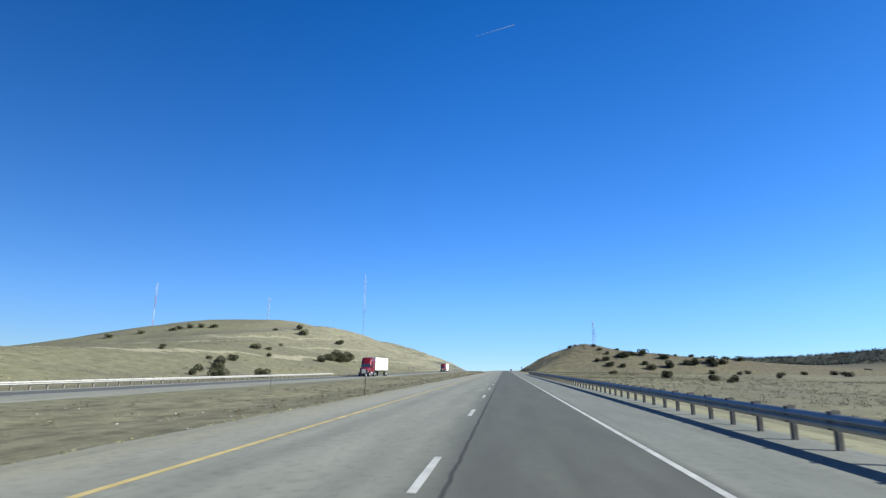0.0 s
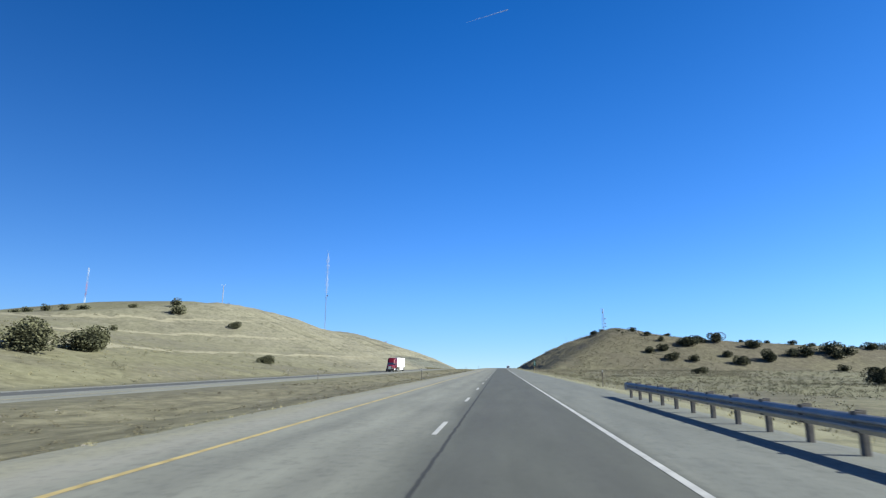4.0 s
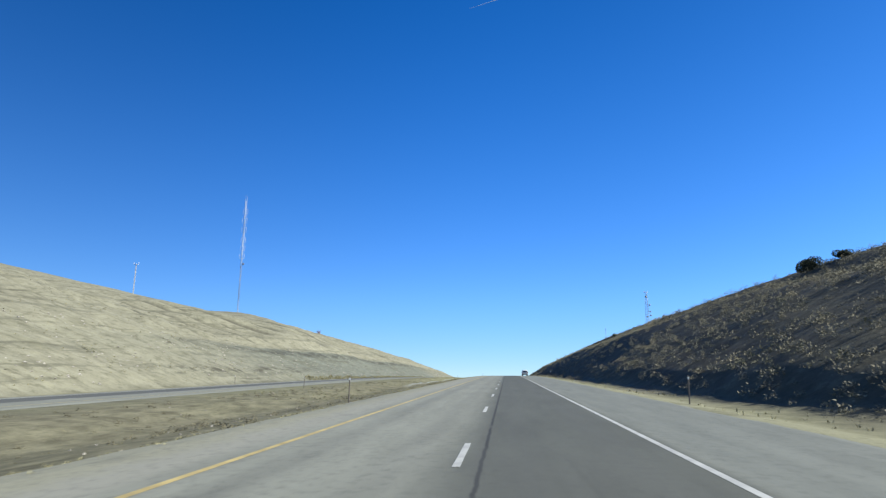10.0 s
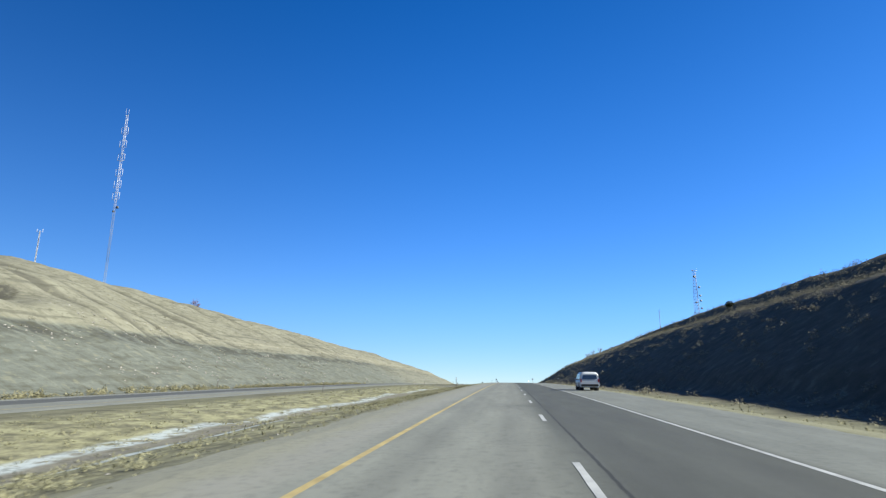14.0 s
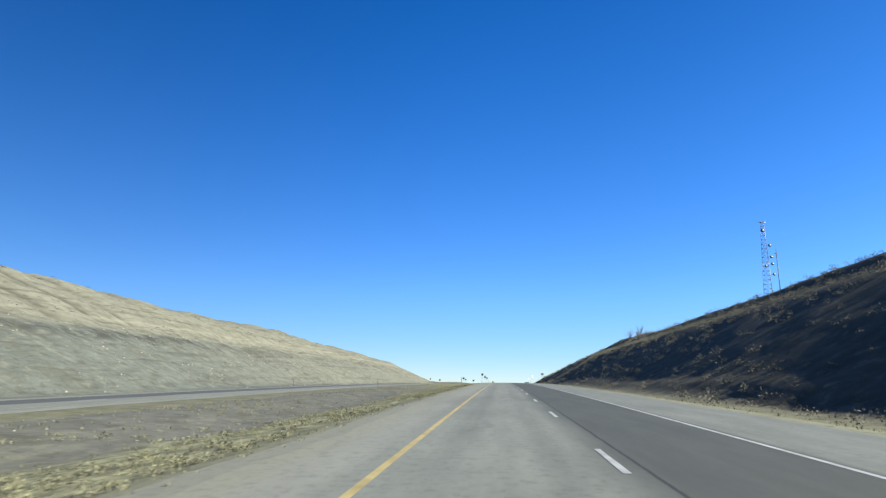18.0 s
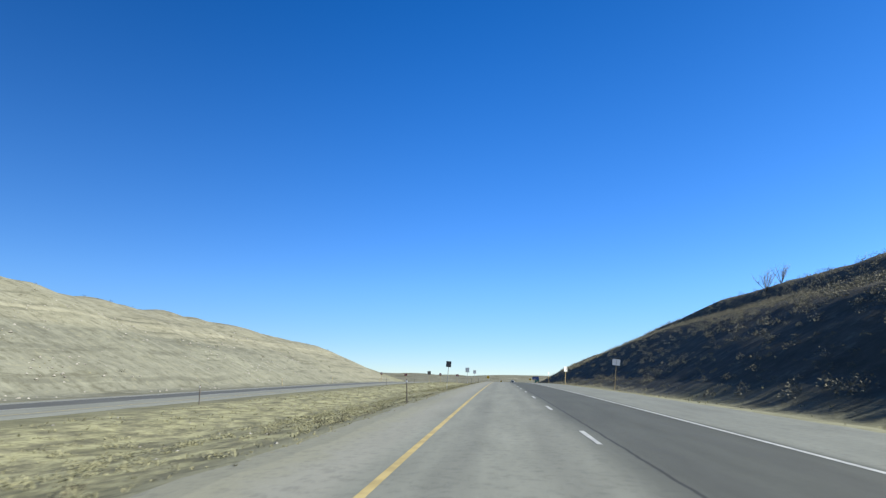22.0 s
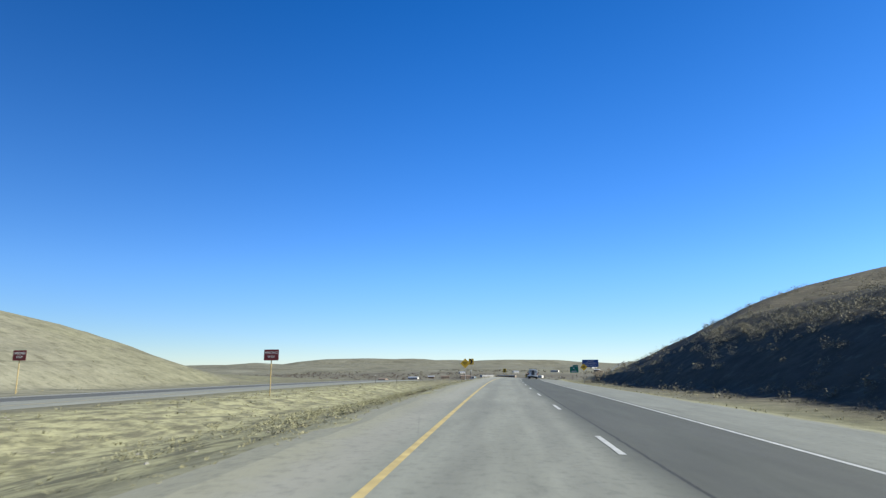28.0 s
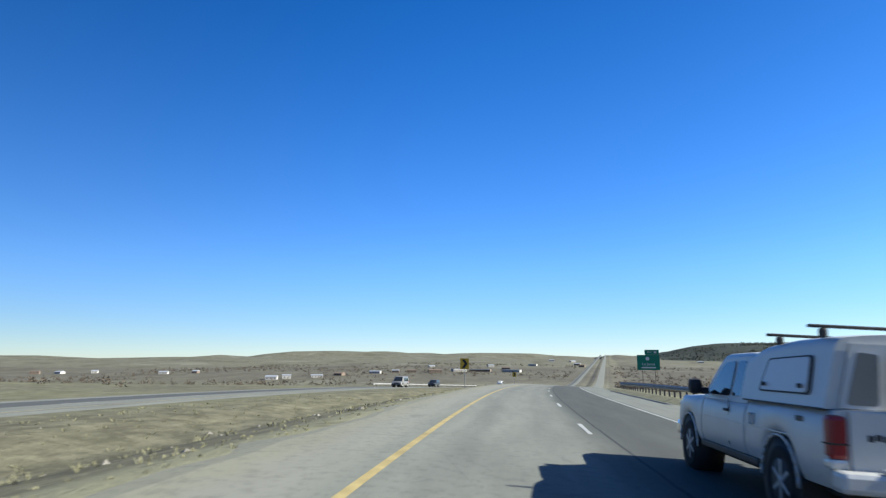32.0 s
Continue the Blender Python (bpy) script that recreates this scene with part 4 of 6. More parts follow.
def pickup():
    car = new("pickup_truck")
    tagged(car, "dusty silver-white pickup truck with matching canopy on the asphalt", "pickup truck")
    W = 1.0
    wheels = ((1.27, .40), (4.92, .40))
    low = arched(.50, wheels, .50)
    ay = arch_ys(wheels, .50)

    def half(y):
        return W * (1 - .10 * max(0, (y - 5.1) / .75) ** 2 - .02 * max(0, (.4 - y) / .4))
    bed = part("bed", shell(steps(.10, 2.26, 24, ay), low, lambda y: 1.24, half, M_PAINT), None, car)
    cab = part("cab", shell(steps(2.275, 4.13, 22, ay), low, lambda y: 1.22, half, M_PAINT), None, car)

    def hood(y):
        return 1.22 - .05 * max(0, (y - 4.14) / 1.6) - .16 * max(0, (y - 5.45) / .4) ** 2
    part("front", shell(steps(4.145, 5.82, 26, ay), low, hood, half, M_PAINT, crown=.06), None, car)
    part("underbody", joined([box(1.5, 5.2, .26, .03, (0, 2.9, .52)), box(.12, 5.2, .16, .02, (.45, 2.9, .36)), box(.12, 5.2, .16, .02, (-.45, 2.9, .36)),
                              rod((-.78, 1.27, .4), (.78, 1.27, .4), .07), rod((-.8, 4.92, .4), (.8, 4.92, .4), .06), box(.5, .7, .3, .08, (.35, .55, .42))], M_UNDER), None, car)
    for c, _ in wheels:
        for sx in (1, -1):
            well = joined([rod((sx * .55, c, .40), (sx * .97, c, .40), .485, .485, 24)], M_BLACK)
            part("wheel_well", well, None, car)
            wheel(car, sx * .86, c, .395, .26)
    # upper cab
    def cab_top(y):
        return 1.88 - .62 * max(0, (y - 3.55) / .62) ** 1.5 - .03 * max(0, (2.6 - y) / .3)
    part("cab_roof", greenhouse(steps(2.29, 4.20, 22), 1.19, cab_top, .945, .77, 1.86, M_PAINT, .11, .03), None, car)
    for sx in (1, -1):
        def q(y, z):
            return (sx * (.945 - .175 * (z - 1.19) / .67 + .004), y, z)
        a = [q(3.00, 1.26), q(3.98, 1.26), q(3.50, 1.73), q(3.05, 1.76)]
        b = [q(2.48, 1.28), q(2.90, 1.26), q(2.93, 1.76), q(2.62, 1.75)]
        for name, c in (("side_window", a), ("rear_side_window", b)):
            c = c if sx > 0 else c[::-1]
            pane_on(cab, name, c, M_GLASS)
        part("mirror", joined([box(.20, .19, .24, .085, (sx * 1.17, 3.86, 1.36)), box(.12, .10, .10, .03, (sx * 1.02, 3.88, 1.30)), rod((sx * .95, 3.9, 1.28), (sx * 1.15, 3.88, 1.30), .03)], M_BLACK), None, car, "black folding door mirror")
        part("door_handle", box(.03, .17, .04, .012, (sx * (1.0), 2.98, 1.07), M_BLACK), None, cab, "dark pull handle")
        part("door_seam", box(.012, .012, .62, 0, (sx * .985, 2.90, .92), M_BLACK), None, cab)
        part("fuel_flap", box(.012, .14, .14, .03, (sx * .992, 2.02, 1.02), M_PAINT), None, bed) if sx < 0 else None
        part("badge", joined([box(.010, .045, .06, .008, (sx * .981, .66 + .06 * k, 1.12)) for k in range(3)], M_ALU_DARK), None, bed, "small dull badge bars")
        lamp = part("tail_lamp", box(.17, .16, .42, .05, (sx * .905, .135, .99), M_LAMP_RED), None, car, "tall red tail lamp")
        part("lamp_strip", box(.174, .165, .018, .004, (sx * .905, .135, .93), M_UNDER), None, lamp)
        part("reversing_lamp", box(.172, .162, .10, .03, (sx * .905, .133, .74), M_LAMP_CLEAR), None, car)
        part("headlamp", box(.22, .30, .24, .05, (sx * .80, 5.66, .95), M_LAMP_CLEAR), None, car)
        for c, _ in wheels:
            lip = [rod((sx * .985, c + .50 * math.cos(a), .40 + .50 * math.sin(a)), (sx * .985, c + .50 * math.cos(b), .40 + .50 * math.sin(b)), .017, .017, 6)
                   for a, b in ((math.pi * k / 14, math.pi * (k + 1) / 14) for k in range(14))]
            part("arch_lip", joined(lip, M_PAINT), None, car)
        part("sill", box(.06, 2.35, .10, .025, (sx * .955, 3.05, .50), M_BLACK), None, car, "dark running board")
        part("crease", box(.016, 3.9, .016, .005, (sx * .992, 2.75, .93), M_PAINT), None, car)
        part("canopy_seam", box(.014, 2.16, .022, .004, (sx * .968, 1.30, 1.245), M_BLACK), None, car, "dark rubber canopy seal")
        part("mud_flap", box(.30, .02, .26, .008, (sx * .84, .72, .36), M_BLACK), None, car)
    pane_on(cab, "windscreen", [(-.78, 4.17, 1.27), (.78, 4.17, 1.27), (.68, 3.62, 1.80), (-.68, 3.62, 1.80)][::-1], M_GLASS)
    part("grille", box(1.2, .06, .30, .03, (0, 5.80, .88), M_BLACK), None, car)
    part("front_bumper", box(1.9, .2, .26, .07, (0, 5.80, .60), M_CHROME), None, car)
    # tailgate and bumper
    tail = part("tailgate", box(1.60, .05, .66, .02, (0, .085, .92), M_PAINT), None, car)
    part("emblem", box(.26, .012, .06, .01, (.55, .055, 1.02), M_BLACK), None, tail)
    part("script", joined([box(.05, .010, .06, .01, (-.62 + .07 * k, .055, 1.0 + .012 * (k % 2))) for k in range(6)], M_BLACK), None, tail, "dark blue unreadable script")
    bump = part("rear_bumper", joined([box(1.98, .22, .20, .05, (0, -.03, .60)), box(1.2, .10, .05, .02, (0, -.10, .715))], M_ALU), None, car, "pale metal step bumper")
    part("number_plate", box(.32, .014, .16, .008, (0, -.146, .62), M_SIGN_WHITE), None, bump)
    part("plate_bars", joined([box(.035, .008, .07, .004, (-.11 + .045 * k, -.156, .62)) for k in range(6)], M_SIGN_GREEN), None, bump)
    part("plate_recess", box(.62, .02, .17, .02, (0, -.136, .62), M_BLACK), None, bump)
    part("tow_hitch", joined([box(.08, .25, .08, .01, (0, -.12, .46)), rod((0, -.2, .46), (0, -.2, .56), .025)], M_BLACK), None, car)
    part("exhaust", rod((.72, .35, .36), (.98, .02, .34), .04, .04, 14, M_POST), None, car)
    # canopy over the bed
    def can_top(y):
        return 1.985 - .05 * max(0, (y - 1.2) / .8) - .10 * max(0, (y - 1.95) / .5) ** 1.5 - .03 * max(0, (.45 - y) / .4)
    can = part("canopy", greenhouse(steps(.20, 2.50, 24), 1.25, can_top, .965, .80, 1.98, M_PAINT, .13, .05), None, car)
    for sx in (1, -1):
        def q(y, z, g=.004):
            return (sx * (.965 - .165 * (z - 1.25) / .73 + g), y, z)
        c = [q(.55, 1.38), q(1.86, 1.38), q(1.72, 1.76), q(.62, 1.78)]
        c = c if sx > 0 else c[::-1]
        fr = pane_on(can, "window_frame", c, M_BLACK, .05, "black rubber window frame")
        c2 = [(Vector(p) + Vector((sx * .010, 0, 0))) for p in c]
        pane_on(fr, "window_panel", c2, M_PAINT_WHITE, -.05, "white side access panel")
        for y in (.72, 1.70):
            part("latch", box(.03, .07, .05, .012, q(y, 1.46, .05), M_BLACK), None, fr)
        part("roof_rail_foot", box(.07, .09, .10, .02, (sx * .74, .62, 2.03), M_BLACK), None, can)
        part("roof_rail_foot", box(.07, .09, .10, .02, (sx * .74, 1.72, 1.99), M_BLACK), None, can)
    part("roof_bar", box(1.78, .07, .035, .012, (0, .62, 2.10), M_BLACK), None, can, "black roof rack bar")
    part("roof_bar", box(1.78, .07, .035, .012, (0, 1.72, 2.06), M_BLACK), None, can, "black roof rack bar")
    # canopy tail: side panes, tall middle door bulging through to the tailgate
    lean = Matrix.Rotation(radians(-10), 4, "X")
    part("rear_frame", plate([(-.84, 1.27), (.84, 1.27), (.70, 1.90), (-.70, 1.90)], .03, M_PAINT), None, can).location = (0, .165, 0)
    for sx in (1, -1):
        c = [(sx * .77, .158, 1.30), (sx * .47, .158, 1.30), (sx * .45, .158, 1.80), (sx * .64, .158, 1.82)]
        c = c if sx < 0 else c[::-1]
        pane_on(can, "rear_pane", c[::-1], M_SMOKED, 0, "smoked rear pane")
        pane_on(can, "pane_rim", [Vector(p) + Vector((0, .006, 0)) for p in c[::-1]], M_PAINT_WHITE, .14)
    part("rear_door_rim", plate(rounded(.80, 1.12, .16, 6, 0, 1.30), .05, M_PAINT_WHITE), None, can, "white moulded door surround").location = (0, .035, 0)
    part("rear_door", plate(rounded(.70, 1.02, .14, 6, 0, 1.30), .03, M_PANEL), None, can, "dark grey tall rear door panel").location = (0, .018, 0)
    part("door_knob", box(.09, .03, .04, .012, (-.27, .01, 1.62), M_CHROME), None, can)
    part("door_knob", box(.05, .03, .04, .012, (-.27, .01, 1.08), M_CHROME), None, can)
    return car


def estate_car(label, paint, name="suv", tall=1.72, length=4.7, kind="suv"):
    """A tall estate car seen from afar: two boxes with windows, lamps and wheels."""
    car = new(name)
    tagged(car, label, kind)
    wheels = ((.95, .35), (length - .95, .35))
    low = arched(.32, wheels, .42)
    belt = .98

    def half(y):
        return .92 * (1 - .10 * max(0, (y - length + .8) / .8) ** 2 - .06 * max(0, (.4 - y) / .4) ** 2)

    def bonnet(y):
        return belt - .10 * max(0, (y - length + 1.5) / 1.5) - .14 * max(0, (y - length + .35) / .35) ** 2
    part("body", shell(steps(0, length, 40, arch_ys(wheels, .42)), low, bonnet, half, paint), None, car)
    end = length - 1.25

    def top(y):
        return max(belt + .02, tall - .6 * max(0, (y - end + .75) / .75) ** 1.6 - .25 * max(0, (.35 - y) / .35) ** 2)
    cab = part("cabin", shell(steps(.06, end + .1, 18), lambda y: belt - .02, top, lambda y: .86, paint, tuck=.3, lean=.09), None, car)
    for sx in (1, -1):
        x = sx * .80
        for nm, (a, b) in (("rear_window", (.45, 1.5)), ("middle_window", (1.55, 2.45)), ("front_window", (2.5, end - .15))):
            t = .40 if nm == "front_window" else .03
            c = [(sx * .862, a, belt + .07), (sx * .862, b, belt + .07), (x, b - t, tall - .17), (x, a + .03, tall - .17)]
            pane_on(cab, nm, c if sx > 0 else c[::-1], M_GLASS, 0, "", .03)
        part("mirror", box(.14, .10, .13, .03, (sx * 1.0, end - .25, belt + .08), paint), None, car)
        part("headlamp", box(.30, .16, .14, .04, (sx * .68, length - .09, .74), M_LAMP_CLEAR), None, car)
        part("tail_lamp", box(.14, .14, .30, .03, (sx * .80, .06, .92), M_LAMP_RED), None, car)
        for c, _ in wheels:
            part("wheel_well", rod((sx * .5, c, .36), (sx * .88, c, .36), .40, .40, 20, M_BLACK), None, car)
            wheel(car, sx * .80, c, .35, .22)
    pane_on(cab, "windscreen", [(-.74, end + .10, belt + .08), (.74, end + .10, belt + .08), (.62, end - .48, tall - .10), (-.62, end - .48, tall - .10)][::-1], M_GLASS, 0, "", .05)
    pane_on(cab, "tail_pane", [(-.68, .03, belt + .08), (.68, .03, belt + .08), (.60, .13, tall - .16), (-.60, .13, tall - .16)], M_GLASS, 0, "", .05)
    part("grille", box(.9, .05, .20, .03, (0, length - .01, .68), M_BLACK), None, car)
    part("number_plate", box(.31, .015, .15, .006, (0, length + .02, .46), M_SIGN_WHITE), None, car)
    part("bumper", box(1.6, .12, .20, .05, (0, length - .02, .42), M_BLACK), None, car)
    part("rear_bumper", box(1.6, .12, .22, .05, (0, .0, .50), M_BLACK), None, car)
    part("underbody", box(1.5, length - .5, .16, .03, (0, length / 2, .36), M_UNDER), None, car)
    return car


def semi(label, cab_paint, skirt):
    """A long-nosed tractor with a sleeper and a white box trailer; the trailer's tail is at the origin."""
    rig = new("semi_truck")
    tagged(rig, label, "semi truck")
    L = 14.6
    tr = part("trailer", box(2.59, L, 2.78, .03, (0, L / 2, 2.72), M_TRUCK_BOX), None, rig, "plain white box trailer")
    part("trailer_rail", joined([box(2.61, L, .10, .01, (0, L / 2, 1.35)), box(2.61, L, .07, .01, (0, L / 2, 4.09))], M_ALU), None, tr)
    for k in range(13):
        for sx in (1, -1):
            part("side_rib", box(.012, .05, 2.6, .004, (sx * 1.30, .6 + k * 1.12, 2.72), M_TRUCK_BOX), None, tr)
    for sx in (1, -1):
        part("tail_door", box(1.24, .03, 2.62, .01, (sx * .635, -.012, 2.70), M_TRUCK_BOX), None, tr)
        for k in range(8):
            part("marking", box(.010, .42, .62, .01, (sx * 1.304, 10.6 - .52 * k, 2.75 - .07 * k), M_FADED_RED), None, tr, "faded red bar of worn lettering")
        for k in range(5):
            part("marking", box(.010, .30, .55, .01, (sx * 1.304, 5.0 - .4 * k, 3.0), M_FADED_RED), None, tr, "faded red bar of worn lettering")
        part("marking_line", box(.010, 3.2, .16, .01, (sx * 1.304, 4.4, 2.1), M_ALU), None, tr)
    part("trailer_frame", joined([box(.9, L - 1, .22, .02, (0, L / 2, 1.12)), box(2.3, .10, .12, .02, (0, .05, .62)), box(.1, .1, .6, .01, (.6, .05, .9)), box(.1, .1, .6, .01, (-.6, .05, .9))], M_UNDER), None, rig)
    for sx in (1, -1):
        part("landing_leg", box(.14, .14, .75, .02, (sx * .8, 11.2, .85), M_UNDER), None, rig)
        if skirt:
            part("side_skirt", box(.03, 6.6, .78, .01, (sx * 1.27, 6.6, .92), M_TRUCK_BOX), None, rig, "white aerodynamic side skirt")
        for y in (1.5, 2.75, L - .6, L + .7):
            wheel(rig, sx * 1.06, y, .50, .52, .55, 8)
        wheel(rig, sx * 1.04, L + 5.1, .50, .30, .55, 8)
    y0 = L + .9
    part("chassis", joined([box(.9, 6.4, .28, .03, (0, L + 2.4, .85)), box(2.3, .5, .5, .06, (0, L + .3, 1.0))], M_UNDER), None, rig)
    slp = part("sleeper", shell(steps(y0, y0 + 1.9, 8), lambda y: .95, lambda y: 3.95 - .12 * (y0 + 1.9 - y) / 1.9, lambda y: 1.22, cab_paint, tuck=.3, crown=.08), None, rig)

    def top(y):
        return 3.85 - 2.0 * max(0, (y - y0 - 2.2) / 1.25) ** 1.1 if y < y0 + 3.2 else 1.0
    cab = part("cab", shell(steps(y0 + 1.91, y0 + 3.05, 10), lambda y: .75, lambda y: max(1.95, top(y)), lambda y: 1.14 - .05 * (y - y0 - 1.9), cab_paint, tuck=.35, crown=.06), None, rig)
    wh = ((L + 5.1, .5),)
    nose = part("bonnet", shell(steps(y0 + 3.06, y0 + 5.0, 18, arch_ys(wh, .62)), arched(.62, wh, .62), lambda y: 1.92 - .22 * (y - y0 - 3.06) / 1.9 - .30 * max(0, (y - y0 - 4.6) / .4) ** 2, lambda y: 1.12 - .20 * max(0, (y - y0 - 3.6) / 1.4), cab_paint, crown=.12), None, rig)
    pane_on(cab, "windscreen", [(-1.0, y0 + 3.10, 1.98), (1.0, y0 + 3.10, 1.98), (.94, y0 + 3.03, 2.62), (-.94, y0 + 3.03, 2.62)][::-1], M_GLASS, 0, "", .03)
    part("grille", box(.95, .10, .95, .06, (0, y0 + 5.03, 1.15), M_CHROME), None, nose, "chrome radiator grille")
    part("bumper", box(2.3, .22, .38, .08, (0, y0 + 5.02, .48), M_BLACK), None, rig)
    for sx in (1, -1):
        c = [(sx * 1.13, y0 + 2.0, 1.85), (sx * 1.12, y0 + 2.8, 1.85), (sx * 1.07, y0 + 2.62, 2.52), (sx * 1.07, y0 + 2.0, 2.56)]
        pane_on(cab, "door_window", c if sx > 0 else c[::-1], M_GLASS, 0, "", .05)
        c = [(sx * 1.20, y0 + .7, 2.35), (sx * 1.20, y0 + 1.3, 2.35), (sx * 1.19, y0 + 1.3, 2.65), (sx * 1.19, y0 + .7, 2.65)]
        pane_on(slp, "sleeper_window", c if sx > 0 else c[::-1], M_GLASS, 0, "", .06)
        part("headlamp", box(.26, .16, .24, .06, (sx * .86, y0 + 4.95, 1.02), M_LAMP_CLEAR), None, nose)
        part("fuel_tank", rod((sx * .98, y0 + .9, .72), (sx * .98, y0 + 2.9, .72), .31, .31, 18, M_CHROME), None, rig, "polished round fuel tank")
        part("mirror", joined([box(.06, .18, .62, .03, (sx * 1.52, y0 + 2.95, 2.15)), rod((sx * 1.1, y0 + 2.8, 2.4), (sx * 1.5, y0 + 2.95, 2.4), .02)], M_CHROME), None, cab)
        part("side_fairing", box(.04, .7, 2.2, .02, (sx * 1.18, y0 - .34, 2.7), cab_paint), None, slp)
        part("exhaust_stack", rod((sx * 1.0, y0 - .1, 1.2), (sx * 1.0, y0 - .1, 4.0), .075, .075, 12, M_CHROME), None, rig)
    part("roof_fairing", shell(steps(y0 + .6, y0 + 2.3, 8), lambda y: 3.6, lambda y: 4.05 - .45 * ((y - y0 - .6) / 1.7) ** 2, lambda y: 1.05, cab_paint, rows=5, tuck=.4), None, slp)
    return rig


def park(ob, s, u, turn, lift=None):
    """Stand a vehicle on a carriageway with its tail at s, u."""
    x, y = spot(s, u)
    g = math.degrees(math.atan(float(along(s, GRADE))))
    b = -math.degrees(float(bank(s))) if u > -15 else 0.0
    f = 1 if abs(turn) < 90 else -1
    ob.matrix_world = pose(float(x), float(y), float(surface_z(s, u)) + 0.0, g * f, -b * f, heading(s) + turn)


truck = pickup()
park(truck, 1083.05, 2.10, 0)
park(semi("red long-nosed semi truck with white box trailer", M_PAINT_RED, False), 152.0, -28.6, 180)
park(semi("maroon semi truck with white skirted box trailer", M_PAINT_RED, True), 343.5, -30.8, 180)
park(estate_car("white estate car parked on the paved shoulder", M_PAINT_WHITE, "estate_car", 1.70, 4.7, "car"), 548.0, 6.4, 0)
park(estate_car("silver pickup-nosed suv on the opposite carriageway", M_PAINT_SILVER, "suv", 1.80, 4.9), 1184.0, -26.4, 180)
park(estate_car("dark grey car on the opposite carriageway", M_PAINT_DARK, "estate_car", 1.6, 4.6, "car"), 1222.0, -30.0, 180)
park(estate_car("white van far along the opposite carriageway", M_PAINT_WHITE, "van", 2.2, 5.4, "van"), 1296.0, -26.4, 180)


# ---- guardrails ----
def guardrail(label, s0, s1, u, face, base_z):
    """A W-beam on posts; face: 1 where its front looks to the left of the road."""
    rail = new("guardrail")
    tagged(rail, label, "guardrail")
    mid = (s0 + s1) / 2
    x, y = spot(mid, u)
    rail.location = (float(x), float(y), float(base_z(mid, u)))
    home = Vector(rail.location)
    prof = [(.04, .40), (.0, .43), (-.085, .49), (-.085, .52), (0, .555), (-.0, .575), (-.085, .61), (-.085, .64), (0, .70), (.04, .72)]
    S = np.arange(s0, s1 + .1, 1.9)
    rings = []
    for s in S:
        row = []
        for dx, dz in prof:
            px, py = spot(s, u + dx * face)
            row.append((float(px) - home.x, float(py) - home.y, float(base_z(s, u)) + dz - home.z))
        rings.append(row)
    pts = np.array(rings)
    # beams of about four posts each, lapped a little
    for k in range(0, len(S) - 1, 4):
        seg = pts[k:min(k + 5, len(S))].copy()
        if len(seg) > 1:
            seg[:, :, 0] += 0.004 * face * ((k // 4) % 2)
            part("beam", sheet(seg, M_STEEL, False), None, rail)
    post_me = joined([box(.11, .15, 1.08, .012, (.14, 0, .24)), box(.14, .17, .36, .012, (.06, 0, .58))], M_TIMBER)
    for s in S:
        px, py = spot(s, u)
        p = part("post", post_me, None, rail)
        p.location = (float(px) - home.x, float(py) - home.y, float(base_z(s, u)) - home.z)
        p.rotation_euler = (0, 0, radians(heading(s)) + (0 if face > 0 else math.pi))
    # rounded end shoes
    for s, d in ((S[0], -1), (S[-1], 1)):
        px, py = spot(s, u)
        e = part("end_shoe", box(.10, .60, .34, .04, (0, d * .28, .56), M_STEEL), None, rail)
        e.location = (float(px) - home.x, float(py) - home.y, float(base_z(s, u)) - home.z)
        e.rotation_euler = (0, 0, radians(heading(s)))


def at_edge(s, u):
    return ground_z(s, u)


guardrail("long galvanised steel guardrail beside the paved shoulder", -40, 171.5, 7.35, 1, lambda s, u: surface_z(s, 7.3) - .03)
guardrail("galvanised steel guardrail beyond the opposite carriageway", -30, 132, -35.4, -1, at_edge)
guardrail("weathered guardrail on the outside of the bend", 1118, 1160, 8.6, 1, at_edge)
guardrail("pale guardrail beyond the opposite carriageway", 1196, 1300, -36.0, -1, at_edge)


# ---- delineators and signs ----
def marker_post(s, u, tall=1.25, mat=None, label="thin weathered roadside marker post", mesh={}):
    key = (tall, mat)
    if key not in mesh:
        mesh[key] = (box(.055, .05, tall + .3, .012, (0, 0, tall / 2 - .15), mat or M_POST), box(.08, .02, .11, .01, (0, -.036, tall - .12), M_SIGN_WHITE))
    ob = new("marker_post")
    tagged(ob, label, "post", "roadside marker posts")
    part("post", mesh[key][0], None, ob)
    part("reflector", mesh[key][1], None, ob)
    ob.location = on_ground(s, u)
    ob.rotation_euler = (radians(random.uniform(-3, 3)), radians(random.uniform(-3, 3)), radians(heading(s)))


for s in (36, 121, 207, 295, 382, 557, 699, 783, 858, 892):
    marker_post(s, -6.9)
marker_post(1026, -6.4)
for s in (60, 219, 320, 420, 556, 640, 720, 790, 858, 894, 1040, 1056):
    marker_post(s, -21.6)
for s in (150, 250, 435, 500, 561, 642, 722):
    marker_post(s, -36.2)
for s in (188, 381, 470, 620, 760, 859, 960):
    marker_post(s, 8.9)
for s, u in ((848, -36.5), (880, -37.0), (930, -36.6)):
    marker_post(s, u, 1.4, M_TAN_POST, "tan painted marker post by the opposite road")


